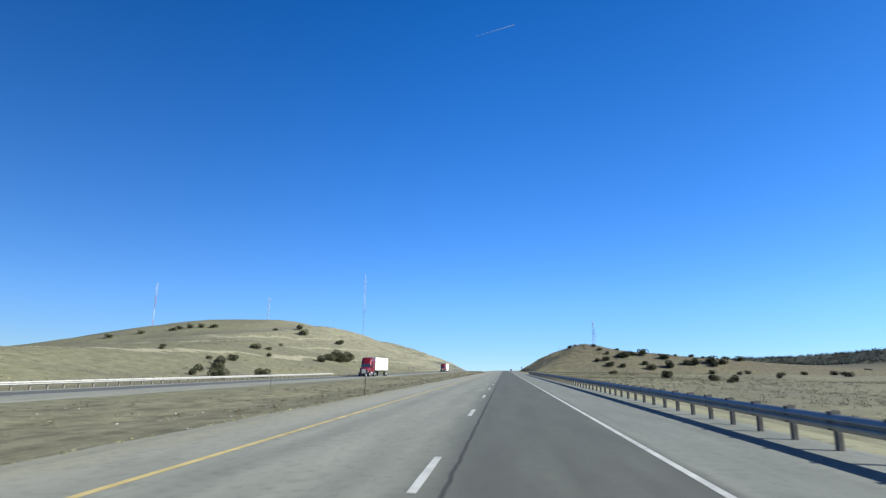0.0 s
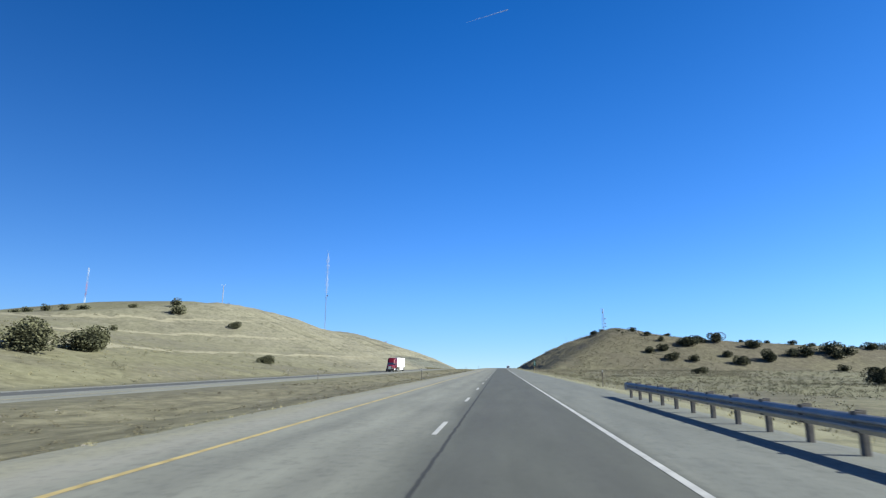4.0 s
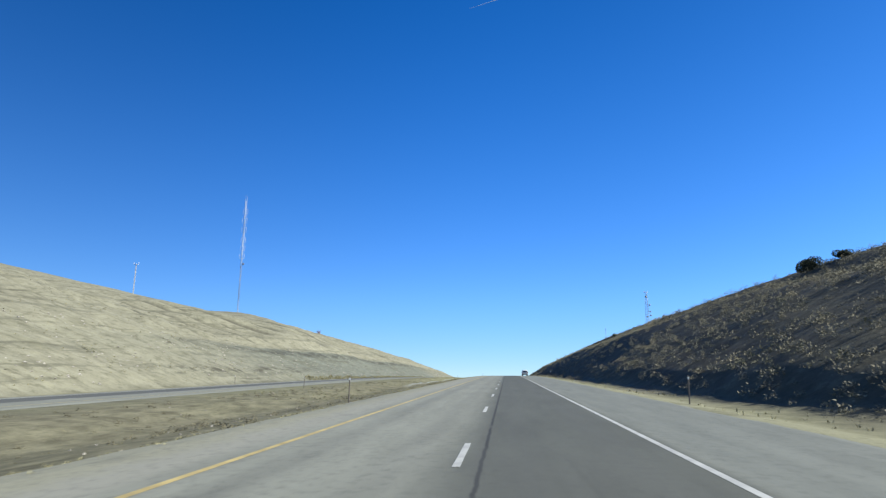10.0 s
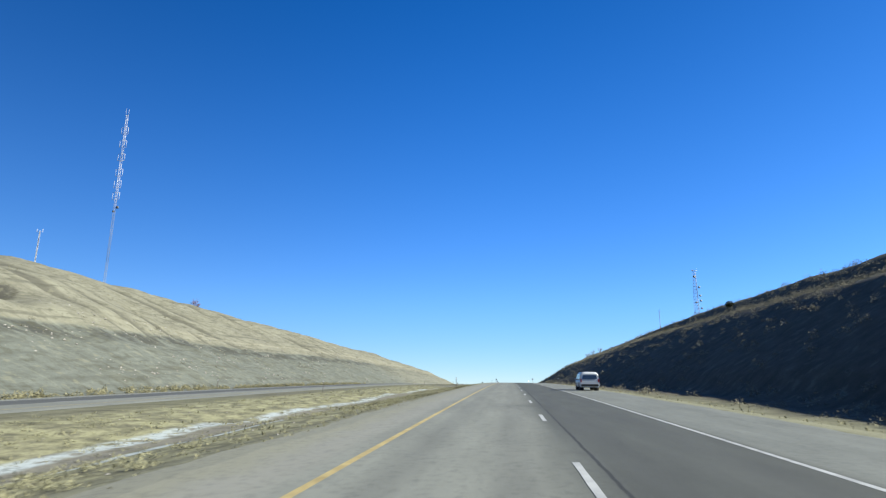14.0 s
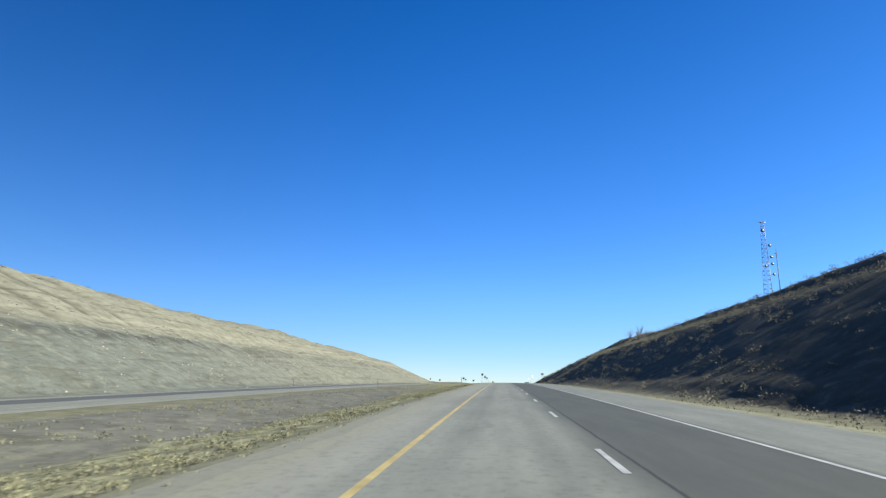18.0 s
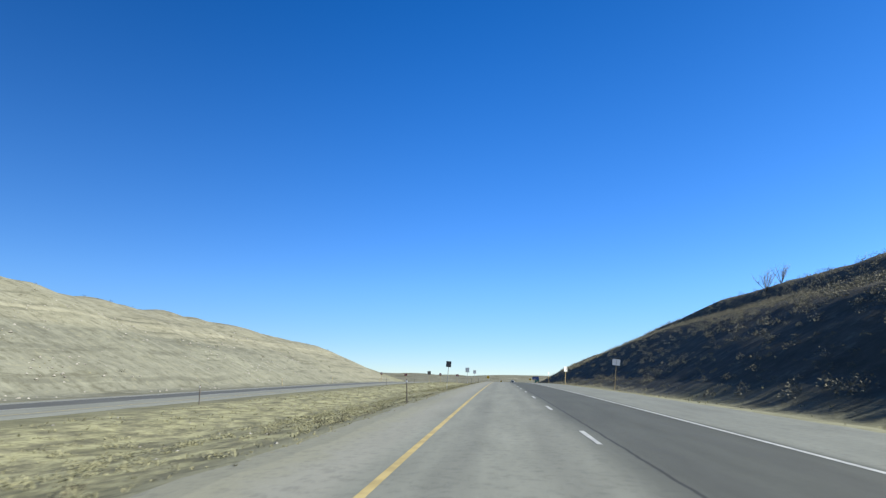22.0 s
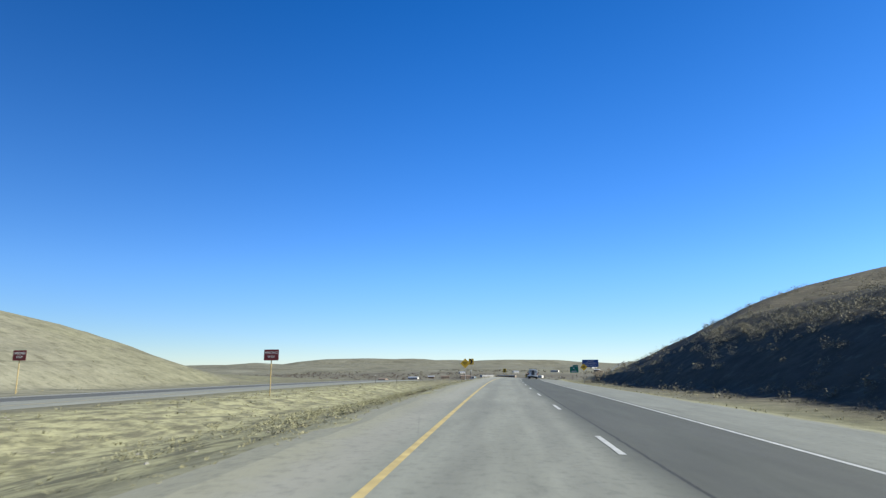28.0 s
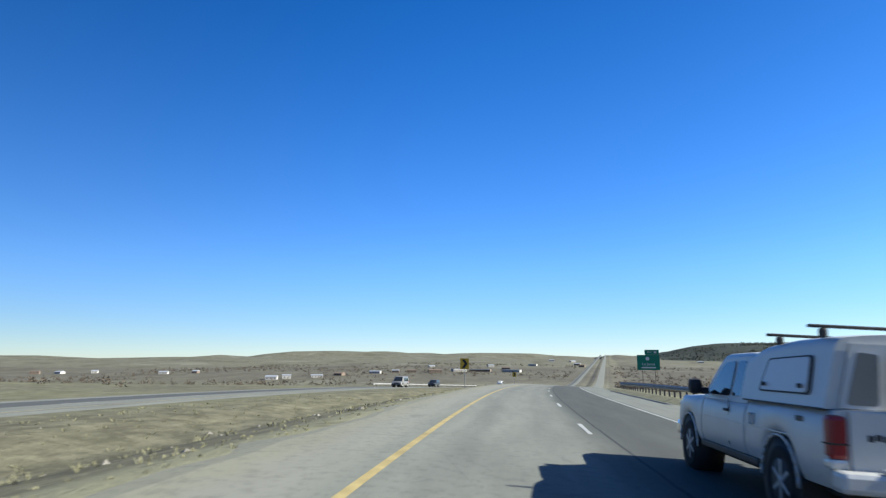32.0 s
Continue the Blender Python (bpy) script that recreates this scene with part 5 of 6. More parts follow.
def sign(name, label, s, u, outline, base, post_mat, front, back, posts=(0.0,), turn=0.0, tall=None, tip=0.0, thick=.012):
    """A sheet sign on posts. base: height of the sheet's middle over the ground; front faces oncoming traffic at turn 0."""
    ob = new(name)
    tagged(ob, label, "road sign")
    ob.location = on_ground(s, u)
    ob.rotation_euler = (0, radians(tip), radians(heading(s) + turn))
    hi = max(z for _, z in outline)
    sheet_ob = part("panel", plate([(x, z + base) for x, z in outline], thick, front), None, ob)
    part("panel_back", plate([(x * .995, z * .995 + base) for x, z in outline], .004, back), None, ob).location = (0, thick + .001, 0)
    for x in posts:
        part("post", joined([box(.06, .045, base + hi + .3, .01, (x, thick + .035, (base + hi) / 2 - .2))], post_mat), None, ob)
    part("bolts", joined([rod((x, -.006, base + z), (x, .0, base + z), .012, .012, 6) for x in posts for z in (-.2, .2)], M_STEEL), None, sheet_ob)
    return ob, sheet_ob


def rect(w, h, r=.04):
    return rounded(w, h, r, 3)


def diamond(a):
    return [(0, a / math.sqrt(2)), (-a / math.sqrt(2), 0), (0, -a / math.sqrt(2)), (a / math.sqrt(2), 0)]


def disc(r, n=24):
    return [(r * math.cos(2 * math.pi * k / n), r * math.sin(2 * math.pi * k / n)) for k in range(n)]


UP = Matrix.Translation


def bars(parent, rows, mat, base, depth=-.004):
    """Plain bars in place of unreadable lines: rows of (x, z, width, height)."""
    part("bars", joined([box(w, .006, h, .002, (x, depth, base + z)) for x, z, w, h in rows], mat), None, parent)


# mile marker on the right
_, sh = sign("mile_marker", "narrow green mile marker on a yellow post", 261.6, 7.9, rect(.32, .92), 1.85, M_TAN_POST, M_SIGN_GREEN, M_ALU)
bars(sh, [(0, .30, .20, .05), (0, .05, .13, .17), (0, -.22, .13, .17)], M_SIGN_WHITE, 1.85)
# sign backs along the median and the shoulder, meant for the other direction
sign("road_sign", "back of a dark stained sheet sign in the median", 824, -8.3, rect(.64, .68), 2.95, M_STEEL, M_ALU_DARK, M_ALU_DARK, tip=5, turn=-18)
sign("road_sign", "grey aluminium sheet sign on a steel post in the median", 877, -8.6, rect(.76, .92), 2.85, M_STEEL, M_ALU, M_ALU)
_, sh = sign("road_sign", "pale grey sheet sign on a steel post in the median", 918, -8.8, rect(.76, .92), 2.9, M_STEEL, M_SIGN_WHITE, M_ALU)
bars(sh, [(0, .18, .5, .10), (0, -.05, .5, .10), (0, -.25, .4, .08)], M_ALU, 2.9)
o, sh = sign("road_sign", "white sheet sign leaning on a tan post", 822, 10.6, rect(.85, .68), 3.1, M_TAN_POST, M_SIGN_WHITE, M_ALU, tip=6)
bars(sh, [(0, 0, .03, .5)], M_POST, 3.1)
o, sh = sign("road_sign", "white sheet sign with a dark bar on a tan post", 871.3, 10.2, rect(.76, .92), 2.95, M_TAN_POST, M_SIGN_WHITE, M_ALU, tip=3, turn=35)
bars(sh, [(.12, 0, .16, .7)], M_POST, 2.95)
sign("road_sign", "narrow sheet sign on a tan post by the cutting", 918, 10.6, rect(.5, .76), 2.75, M_TAN_POST, M_ALU, M_ALU, turn=50)
o, sh = sign("road_sign", "pair of brown sheet signs on a tan post", 895.5, -18.4, rect(.78, .78), 2.45, M_TAN_POST, M_ALU_DARK, M_ALU_DARK)
for k, (s, u) in enumerate(((940, -20.0), (940, -38.0))):
    o, sh = sign("do_not_enter_sign", "round red sign with a white bar on a post", s, u, disc(.38), 2.35, M_TAN_POST, M_SIGN_RED, M_ALU)
    bars(sh, [(0, 0, .52, .11)], M_SIGN_WHITE, 2.35)
for s, u in ((990, -18.3), (991, -38.2)):
    o, sh = sign("wrong_way_sign", "dark red board with two faded white words", s, u, rect(1.07, .76), 2.85, M_TAN_POST, M_SIGN_RED, M_ALU)
    words("WRONG", .23, M_SIGN_WHITE, sh, UP((0, -.004, 3.0)) @ pose(0, 0, 0, 90))
    words("WAY", .23, M_SIGN_WHITE, sh, UP((0, -.004, 2.72)) @ pose(0, 0, 0, 90))
# warning diamond, chevrons
o, sh = sign("warning_sign", "yellow diamond warning sign on a steel post", 1039, -8.05, diamond(1.0), 2.5, M_STEEL, M_SIGN_YELLOW, M_ALU)
for txt, z in (("BRIDGES", .16), ("MAY BE", 0.0), ("ICY", -.16)):
    words(txt, .155, M_SIGN_BLACK, sh, UP((0, -.004, 2.5 + z)) @ pose(0, 0, 0, 90))


def chevron(s, u, base, k=1.0):
    o, sh = sign("chevron_sign", "yellow board with a bold black chevron", s, u, rect(.76 * k, .92 * k), base, M_STEEL, M_SIGN_YELLOW, M_ALU)
    part("chevron", plate([(-.24 * k, base + .36 * k), (.02 * k, base + .36 * k), (.26 * k, base), (.02 * k, base - .36 * k), (-.24 * k, base - .36 * k), (0, base)], .005, M_SIGN_BLACK), None, sh).location = (0, -.006, 0)


chevron(1070, -9.7, 3.5, 1.25)
chevron(1147, -9.4, 2.75, 1.3)
chevron(1205, -9.4, 2.3)
# boards on the right
o, sh = sign("information_sign", "wide blue board on two posts", 1082, 14.1, rect(3.3, 1.5, .08), 3.55, M_TIMBER, M_SIGN_BLUE, M_ALU, posts=(-1.0, 1.0))
for txt, z in (("TOURIST", .42), ("INFORMATION", 0.0), ("NEXT RIGHT", -.42)):
    words(txt, .36, M_SIGN_WHITE, sh, UP((0, -.004, 3.55 + z)) @ pose(0, 0, 0, 90))
o, sh = sign("warning_sign", "orange-yellow diamond sign beside the shoulder", 1064, 11.3, diamond(.9), 2.9, M_TIMBER, M_SIGN_YELLOW, M_ALU)
bars(sh, [(0, .1, .5, .1), (0, -.1, .5, .1)], M_SIGN_BLACK, 2.9)
o, sh = sign("guide_sign", "green exit board with a tab on two posts", 1158, 11.9, rect(2.7, 1.85, .08), 3.40, M_TIMBER, M_SIGN_GREEN, M_ALU, posts=(-.75, .75))
part("exit_tab", plate([(x + .45, z + 4.65) for x, z in rect(1.7, .6, .05)], .012, M_SIGN_GREEN), None, o)
words("EXIT", .26, M_SIGN_WHITE, sh, UP((.2, -.006, 4.65)) @ pose(0, 0, 0, 90))
bars(sh, [(.85, 1.25, .3, .22)], M_SIGN_WHITE, 3.40, -.006)
words("La Junta", .48, M_SIGN_WHITE, sh, UP((0, -.004, 3.20)) @ pose(0, 0, 0, 90))
bars(sh, [(0, -.62, 1.7, .16)], M_SIGN_WHITE, 3.40)
part("route_shield", plate([(x - .1, z + 3.87) for x, z in rect(.42, .42, .14)], .006, M_SIGN_WHITE), None, sh).location = (0, -.006, 0)


# ---- masts on the hill tops ----
def lattice(s, u, top, width, taper, paints, label, dishes=(), legs=3, bays=None):
    ob = new("radio_mast")
    tagged(ob, label, "radio mast")
    base = on_ground(s, u, -.3)
    ob.location = base
    h = float(along(s, RISE)) + top - base.z
    bays = bays or max(6, int(h / max(1.6, width * 1.3)))
    angs = [2 * math.pi * (k + .3) / legs for k in range(legs)]

    def corner(k, f):
        w = width * (1 - taper * f) / 1.7
        return Vector((w * math.cos(angs[k % legs]), w * math.sin(angs[k % legs]), h * f))
    r = min(.06, max(.035, width * .035))
    nsec = len(paints)
    for i in range(nsec):
        f0, f1 = i / nsec, (i + 1) / nsec
        part("section", joined([rod(corner(k, f0), corner(k, f1), r * 1.6, r * 1.6, 5) for k in range(legs)], paints[i]), None, ob)
        b0, b1 = int(bays * f0), int(bays * f1)
        br = []
        for b in range(b0, b1):
            for k in range(legs):
                br.append(rod(corner(k, b / bays), corner(k + 1, (b + 1) / bays), r, r, 4))
                br.append(rod(corner(k, (b + 1) / bays), corner(k + 1, (b + 1) / bays), r, r, 4))
        if br:
            part("bracing", joined(br, paints[i]), None, ob)
    for f, side, size in dishes:
        c = corner(0, f)
        w = width * (1 - taper * f)
        p = part("dish", joined([rod((c.x + side * (w * .35 + .5), c.y - .3, c.z), (c.x + side * (w * .35 + .5), c.y + .3, c.z), size * .5, size * .32, 14),
                                 rod((c.x, c.y, c.z), (c.x + side * (w * .35 + .5), c.y, c.z), r, r, 5)], M_DARK_STEEL), None, ob, "dark drum antenna")
    return ob, h


m, h = lattice(720.5, -164.5, 112, .85, 0.0, [M_GREY_STEEL, M_GREY_STEEL, M_LATTICE, M_LATTICE], "tall slender pale lattice mast on the western hill",
               ((.52, 1, 1.3), (.50, -1, .9)))
for f in (.56, .62, .68, .76, .83, .9):
    part("antenna_loop", joined([rod((1.5 * sx, 0, h * f), (1.5 * sx, 0, h * f + 3.0), .08, .08, 5) for sx in (1, -1)] +
                                [rod((-1.5, 0, h * f + dz), (1.5, 0, h * f + dz), .07, .07, 4) for dz in (0, 3)], M_LATTICE), None, m)
part("tip", joined([rod((dx, 0, h), (dx, 0, h + 3.2), .06, .04, 5) for dx in (-.6, .6)] + [rod((-.7, 0, h), (.7, 0, h), .05, .05, 4)], M_LATTICE), None, m)
m, h = lattice(911.5, -356.5, 112, 1.2, 0.3, [M_DARK_STEEL, M_LATTICE], "short dark antenna mast behind the western hill", ())
part("cross_arm", joined([rod((-2.6, 0, h), (2.6, 0, h), .12, .12, 6), rod((-2.4, 0, h), (-2.4, 0, h + 2.2), .14, .14, 6), rod((2.4, 0, h), (2.4, 0, h + 2.2), .14, .14, 6), rod((0, 0, h - 8), (0, 0, h + 1), .3, .2, 6)], M_LATTICE), None, m)
part("core", rod((0, 0, 0), (0, 0, h), .45, .35, 8, M_DARK_STEEL), None, m)
m, h = lattice(857, -507.5, 127.5, 1.6, 0.0, [M_LATTICE, M_RED_STEEL, M_LATTICE, M_RED_STEEL, M_LATTICE, M_RED_STEEL, M_LATTICE], "distant red and white banded lattice mast", ())
m, h = lattice(940, 131.5, 82.5, 6.0, 0.72, [M_DARK_STEEL, M_GREY_STEEL, M_GREY_STEEL], "tapering three-legged lattice tower with dish antennas",
               ((.80, 1, 1.6), (.70, 1, 1.5), (.62, -1, 1.4), (.64, 1, 1.5), (.93, -1, 1.8), (.55, 1, 1.4)), bays=26)
part("top_frame", joined([rod((-1.8, 0, h), (1.8, 0, h), .12, .12, 6), rod((0, -1.5, h), (0, 1.5, h), .12, .12, 6), box(1.6, .5, .5, .1, (-1.4, 0, h + .4)), rod((1.5, 0, h), (1.5, 0, h + 2.0), .06, .06, 5)], M_LATTICE), None, m)
pole = new("antenna_pole")
tagged(pole, "thin dark antenna pole on the eastern cutting", "antenna")
pole.location = on_ground(780.6, 67.8, -.3)
h = float(along(780.6, RISE)) + 33.5 - pole.location.z
part("pole", rod((0, 0, 0), (0, 0, h), .14, .09, 8, M_DARK_STEEL), None, pole)
part("cross_arm", joined([rod((-.5, 0, h - .6), (.5, 0, h - .6), .05, .05, 5), rod((.0, 0, h), (.0, 0, h + .8), .04, .03, 5)], M_DARK_STEEL), None, pole)


# ---- plants ----


def crown_mesh(seed, lobes=9, leaves=900, flat=0.62):
    """A juniper's crown about one metre across: many small needle tufts over a handful of uneven lobes."""
    r = np.random.default_rng(seed)
    c = np.stack([r.uniform(-.24, .24, lobes), r.uniform(-.24, .24, lobes), r.uniform(.20, .20 + flat * .42, lobes)], -1)
    rad = r.uniform(.20, .29, lobes)
    k = r.integers(0, lobes, leaves)
    d = r.normal(size=(leaves, 3))
    d /= np.linalg.norm(d, axis=1)[:, None]
    p = c[k] + d * (rad[k] * r.uniform(.84, 1.04, leaves))[:, None]
    low = p[:, 2] < .25
    p[low, :2] *= 1 + (.25 - p[low, 2])[:, None] * .5
    p[:, 2] = np.maximum(p[:, 2] - .08, .02)
    a = r.normal(size=(leaves, 3)) * .55 + d
    a /= np.linalg.norm(a, axis=1)[:, None]
    b = np.cross(a, r.normal(size=(leaves, 3)))
    b /= np.linalg.norm(b, axis=1)[:, None]
    size = r.uniform(.017, .032, leaves)[:, None] * (2600 / leaves) ** .4
    v = np.stack([p - b * size * .8, p + b * size * .8, p + a * size * 1.7 + b * size * .3, p + a * size * 1.2 - b * size * .7], 1)
    return loose(v.reshape(-1, 3), np.arange(leaves * 4).reshape(-1, 4), M_JUNIPER)


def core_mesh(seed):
    """Inner boughs that close the crown's middle; the crown's inner shade is in their dark colour."""
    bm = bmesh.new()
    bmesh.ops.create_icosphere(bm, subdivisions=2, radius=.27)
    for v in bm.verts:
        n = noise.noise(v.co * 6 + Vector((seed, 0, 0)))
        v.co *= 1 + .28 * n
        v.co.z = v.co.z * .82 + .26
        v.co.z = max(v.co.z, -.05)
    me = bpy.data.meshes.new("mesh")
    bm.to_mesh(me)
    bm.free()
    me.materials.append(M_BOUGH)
    return me


def trunk_mesh(seed):
    r = random.Random(seed)
    ms = [rod((0, 0, -.12), (r.uniform(-.03, .03), r.uniform(-.03, .03), .32), .045, .03, 7)]
    for k in range(4):
        a = r.uniform(0, 6.28)
        ms.append(rod((0, 0, .05), (.22 * math.cos(a), .22 * math.sin(a), r.uniform(.25, .45)), .025, .010, 5))
    return joined(ms, M_BARK)


JUNIPERS = []
for k in range(8):
    t = new("juniper")
    tagged(t, "rounded dark green juniper bush on the dry slope", "juniper", "junipers")
    part("trunk", trunk_mesh(k), None, t)
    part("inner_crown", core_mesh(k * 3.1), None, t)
    part("crown", crown_mesh(10 + k, 9 + k % 4, 3300 if k < 6 else 500, (.5, .7, .85, .6, .95, .55, .6, .8)[k]), None, t)
    JUNIPERS.append(t)
used = set()


def juniper(s, u, width, k=None):
    k = random.randrange(6) if k is None else k
    if abs(u) > 105:
        k = 6 + k % 2
    p = on_ground(s, u)
    sc = width / .92
    m = Matrix.Translation(p) @ Matrix.Rotation(random.uniform(0, 6.28), 4, "Z") @ Matrix.Diagonal((sc, sc, sc * random.uniform(.68, .90), 1))
    if k not in used:
        used.add(k)
        JUNIPERS[k].matrix_world = m
    else:
        ob = copy_thing(JUNIPERS[k], Matrix())
        ob.matrix_world = m


WEST_TREES = [(94, -43.2, 3.2), (106, -48.9, 2.5), (115, -52.7, 2.5), (107, -41.1, 2.9), (98, -48.3, 1.8), (122, -58.5, 1.4), (130, -56.9, 2.4), (181, -73, 3.3), (166, -62.8, 1.7),
              (187, -71.4, 2.2), (322, -117, 2.6), (361, -118, 5.8), (369, -123, 4.8), (192, -55.7, 3.4), (362, -96, 4.8), (360, -134.7, 3.2), (441, -212, 5.9), (439, -221, 5.1), (434, -227, 5.0),
              (427, -231.5, 5.0), (420, -232, 5.4), (408, -248, 4.9), (396, -263.6, 4.9), (141, -79.4, 1.5), (126, -71, 1.3), (92, -46.2, 1.4), (293, -57, 4.6)]
for s, u, w in WEST_TREES:
    juniper(s, u, w)
for s, u, w in ((211, -55, 6.6), (214, -58, 5.0), (222.5, -55.5, 6.2), (226, -57, 4.6), (206, -57, 4.2)):
    juniper(s, u, w)
EAST_TREES = [(418, 58.8, 4.1), (390, 58.6, 3.7), (421, 74, 3.7), (380, 71.6, 8.4), (387, 83.2, 7.0), (366, 53.4, 4.6), (370, 59.4, 5.6), (360, 59.4, 6.0), (360, 66.7, 4.6), (368, 80.4, 4.4),
              (360, 81.8, 6.2), (366, 94, 7.4), (390, 93.7, 2.4), (382, 95, 7.1), (390, 103, 2.5), (390, 112.3, 4.0), (389, 118.7, 3.3), (374, 105, 5.6), (375, 110.2, 7.4), (380, 120.7, 8.6),
              (375, 120.5, 6.7), (381, 127.2, 7.4), (389, 140, 6.2), (308, 52.3, 5.1), (383, 62, 3.2), (449, 46.8, 4.4), (445, 50, 3.2), (420, 52, 1.5), (411, 51.8, 1.7), (395, 50, 1.6), (379, 69.4, 7.0),
              (385, 76.7, 6.4), (249, 62.7, 5.4), (200, 64, 4.4), (190, 67, 3.4), (173, 60, 2.4), (631, 48, 2.8), (657, 40.5, 2.2)]
for s, u, w in EAST_TREES:
    juniper(s, u, w * .82)
# scattered bushes further out on the eastern flat and the wooded ridge behind it
for k in range(90):
    s, u = random.uniform(150, 420), random.uniform(110, 330)
    juniper(s, u, random.uniform(2.2, 5.0))


def spray(points, size, blades, spread, up, material, seed, width=.10, name="grass", label="", category="grass"):
    """Tufts at points: each a handful of leaning blades, all in one mesh."""
    r = np.random.default_rng(seed)
    n = len(points)
    size = np.broadcast_to(size, n)
    k = np.repeat(np.arange(n), blades)
    m = len(k)
    a = r.uniform(0, 2 * np.pi, m)
    out = r.uniform(0.1, 1, m) * spread
    base = points[k] + np.stack([np.cos(a) * out * .35, np.sin(a) * out * .35, np.zeros(m)], -1) * size[k][:, None]
    tip = points[k] + np.stack([np.cos(a) * out, np.sin(a) * out, up * r.uniform(.45, 1, m) * (1.15 - .5 * out / max(spread, .01))], -1) * size[k][:, None]
    w = size[k][:, None] * width * r.uniform(.6, 1.3, m)[:, None]
    side = np.stack([-np.sin(a + r.normal(0, .6, m)), np.cos(a), np.zeros(m)], -1) * w
    base[:, 2] -= .03
    mid = base * .45 + tip * .55 + np.stack([np.zeros(m), np.zeros(m), size[k] * .05], -1)
    v = np.stack([base - side * .6, base + side * .6, mid + side, tip, mid - side], 1).reshape(-1, 3)
    i = np.arange(m)[:, None] * 5
    quads = np.concatenate([i + np.array([[0, 1, 2, 4]]), i + np.array([[4, 2, 3, 3]])], 0)
    tris = np.concatenate([i + np.array([[0, 1, 2]]), i + np.array([[0, 2, 4]]), i + np.array([[4, 2, 3]])], 0)
    me = loose(v, tris, material)
    return tagged(part(name, me, None), label, category, kind="stuff")


def clumps(points, size, leaves, material, seed, name, label, category, flat=.75, leaf=.13):
    """Rounded twiggy bushes at points: short leaf blades all over a low dome, all in one mesh."""
    r = np.random.default_rng(seed)
    n = len(points)
    k = np.repeat(np.arange(n), leaves)
    m = len(k)
    d = r.normal(size=(m, 3))
    d[:, 2] = np.abs(d[:, 2])
    d /= np.linalg.norm(d, axis=1)[:, None]
    lop = 1 + .35 * np.sin(np.arctan2(d[:, 1], d[:, 0]) * 2 + k * 1.7)
    pos = d * (r.uniform(.45, 1.0, m) * lop)[:, None] * .5
    pos[:, 2] *= flat * 1.6
    z = size[k][:, None]
    base = points[k] + pos * z
    way = d + r.normal(size=(m, 3)) * .7
    way /= np.linalg.norm(way, axis=1)[:, None]
    side = np.cross(way, r.normal(size=(m, 3)))
    side /= np.linalg.norm(side, axis=1)[:, None]
    ln = z * leaf * r.uniform(.6, 1.4, m)[:, None]
    v = np.stack([base - side * ln * .45, base + side * ln * .45, base + way * ln * 1.5], 1).reshape(-1, 3)
    me = loose(v, np.arange(m * 3).reshape(-1, 3), material)
    return tagged(part(name, me, None), label, category, kind="stuff")


def relief_at(s, u):
    x, y = spot(s, u)
    z = ground_z(s, u)
    return np.stack([x, y, z + fine_relief(s, u, x, y, z)], -1)


def strew(n, s0, s1, u0, u1, seed, clump=0.0):
    r = np.random.default_rng(seed)
    s, u = r.uniform(s0, s1, n), r.uniform(u0, u1, n)
    if clump:
        keep = np.sin(s * .21 + 2 * np.sin(u * .13)) * np.sin(u * .37 + 1.5 * np.sin(s * .083)) + r.normal(0, .35, n) > clump
        s, u = s[keep], u[keep]
    return relief_at(s, u), r


# median: thin straw at first, thicker yellow tussocks later
p, r = strew(9000, 0, 420, -21.5, -7.2, 1, -.1)
spray(p, r.uniform(.06, .16, len(p)), 6, 1.2, .5, M_STRAW, 11, .035, "median_grass", "sparse dry straw tufts in the median")
p, r = strew(10000, 400, 1130, -21.5, -7.4, 2, .0)
spray(p, r.uniform(.10, .30, len(p)), 7, 1.2, .55, M_YELLOW_STRAW, 12, .05, "median_grass", "pale yellow dry grass tussocks in the median")
p, r = strew(5000, 0, 1130, -7.6, -6.2, 3, .0)
spray(p, r.uniform(.05, .14, len(p)), 6, 1.0, .6, M_STRAW, 13, .08, "verge_grass", "short dry grass along the pavement edge")
p, r = strew(7500, 60, 1110, 8.4, 13.8, 4, -.2)
spray(p, r.uniform(.08, .26, len(p)), 4, .9, .7, M_STRAW, 14, .07, "verge_grass", "dry yellow grass on the verge below the cutting")
# sagebrush on the eastern cutting, and thin scrub on its flat
p, r = strew(5200, 440, 1090, 11.5, 50, 5, -.2)
clumps(p, r.uniform(.45, 1.3, len(p)) ** 1.3, 64, M_SAGE, 15, "sagebrush", "grey-tan sagebrush over the dark cut slope", "sagebrush", .65, .07)
p, r = strew(5600, 290, 450, 13, 66, 73, -.7)
clumps(p, r.uniform(.4, 1.15, len(p)), 50, M_SAGE, 74, "sagebrush", "dense pale sagebrush where the cutting begins", "sagebrush", .6, .08)
p, r = strew(1200, 940, 1062, 44, 80, 75, -.5)
clumps(p, r.uniform(.5, 1.4, len(p)), 60, M_SAGE, 76, "sagebrush", "pale sagebrush over the top of the cutting", "sagebrush", .65, .075)
r = np.random.default_rng(41)
way, wide = r.uniform(390, 1040, 4300), r.normal(.74, .13, 4300)
toe, steep, high = (np.interp(way, KNOT, EASTERN[k]) for k in ("toe", "steep", "high"))
p = relief_at(way, toe + high / steep * wide)
clumps(p, r.uniform(.5, 1.5, len(p)), 84, M_SAGE, 42, "sagebrush", "big rounded pale sagebrush along the upper slope", "sagebrush", .7, .06)
p, r = strew(1400, 640, 1070, 13.5, 19, 43, .0)
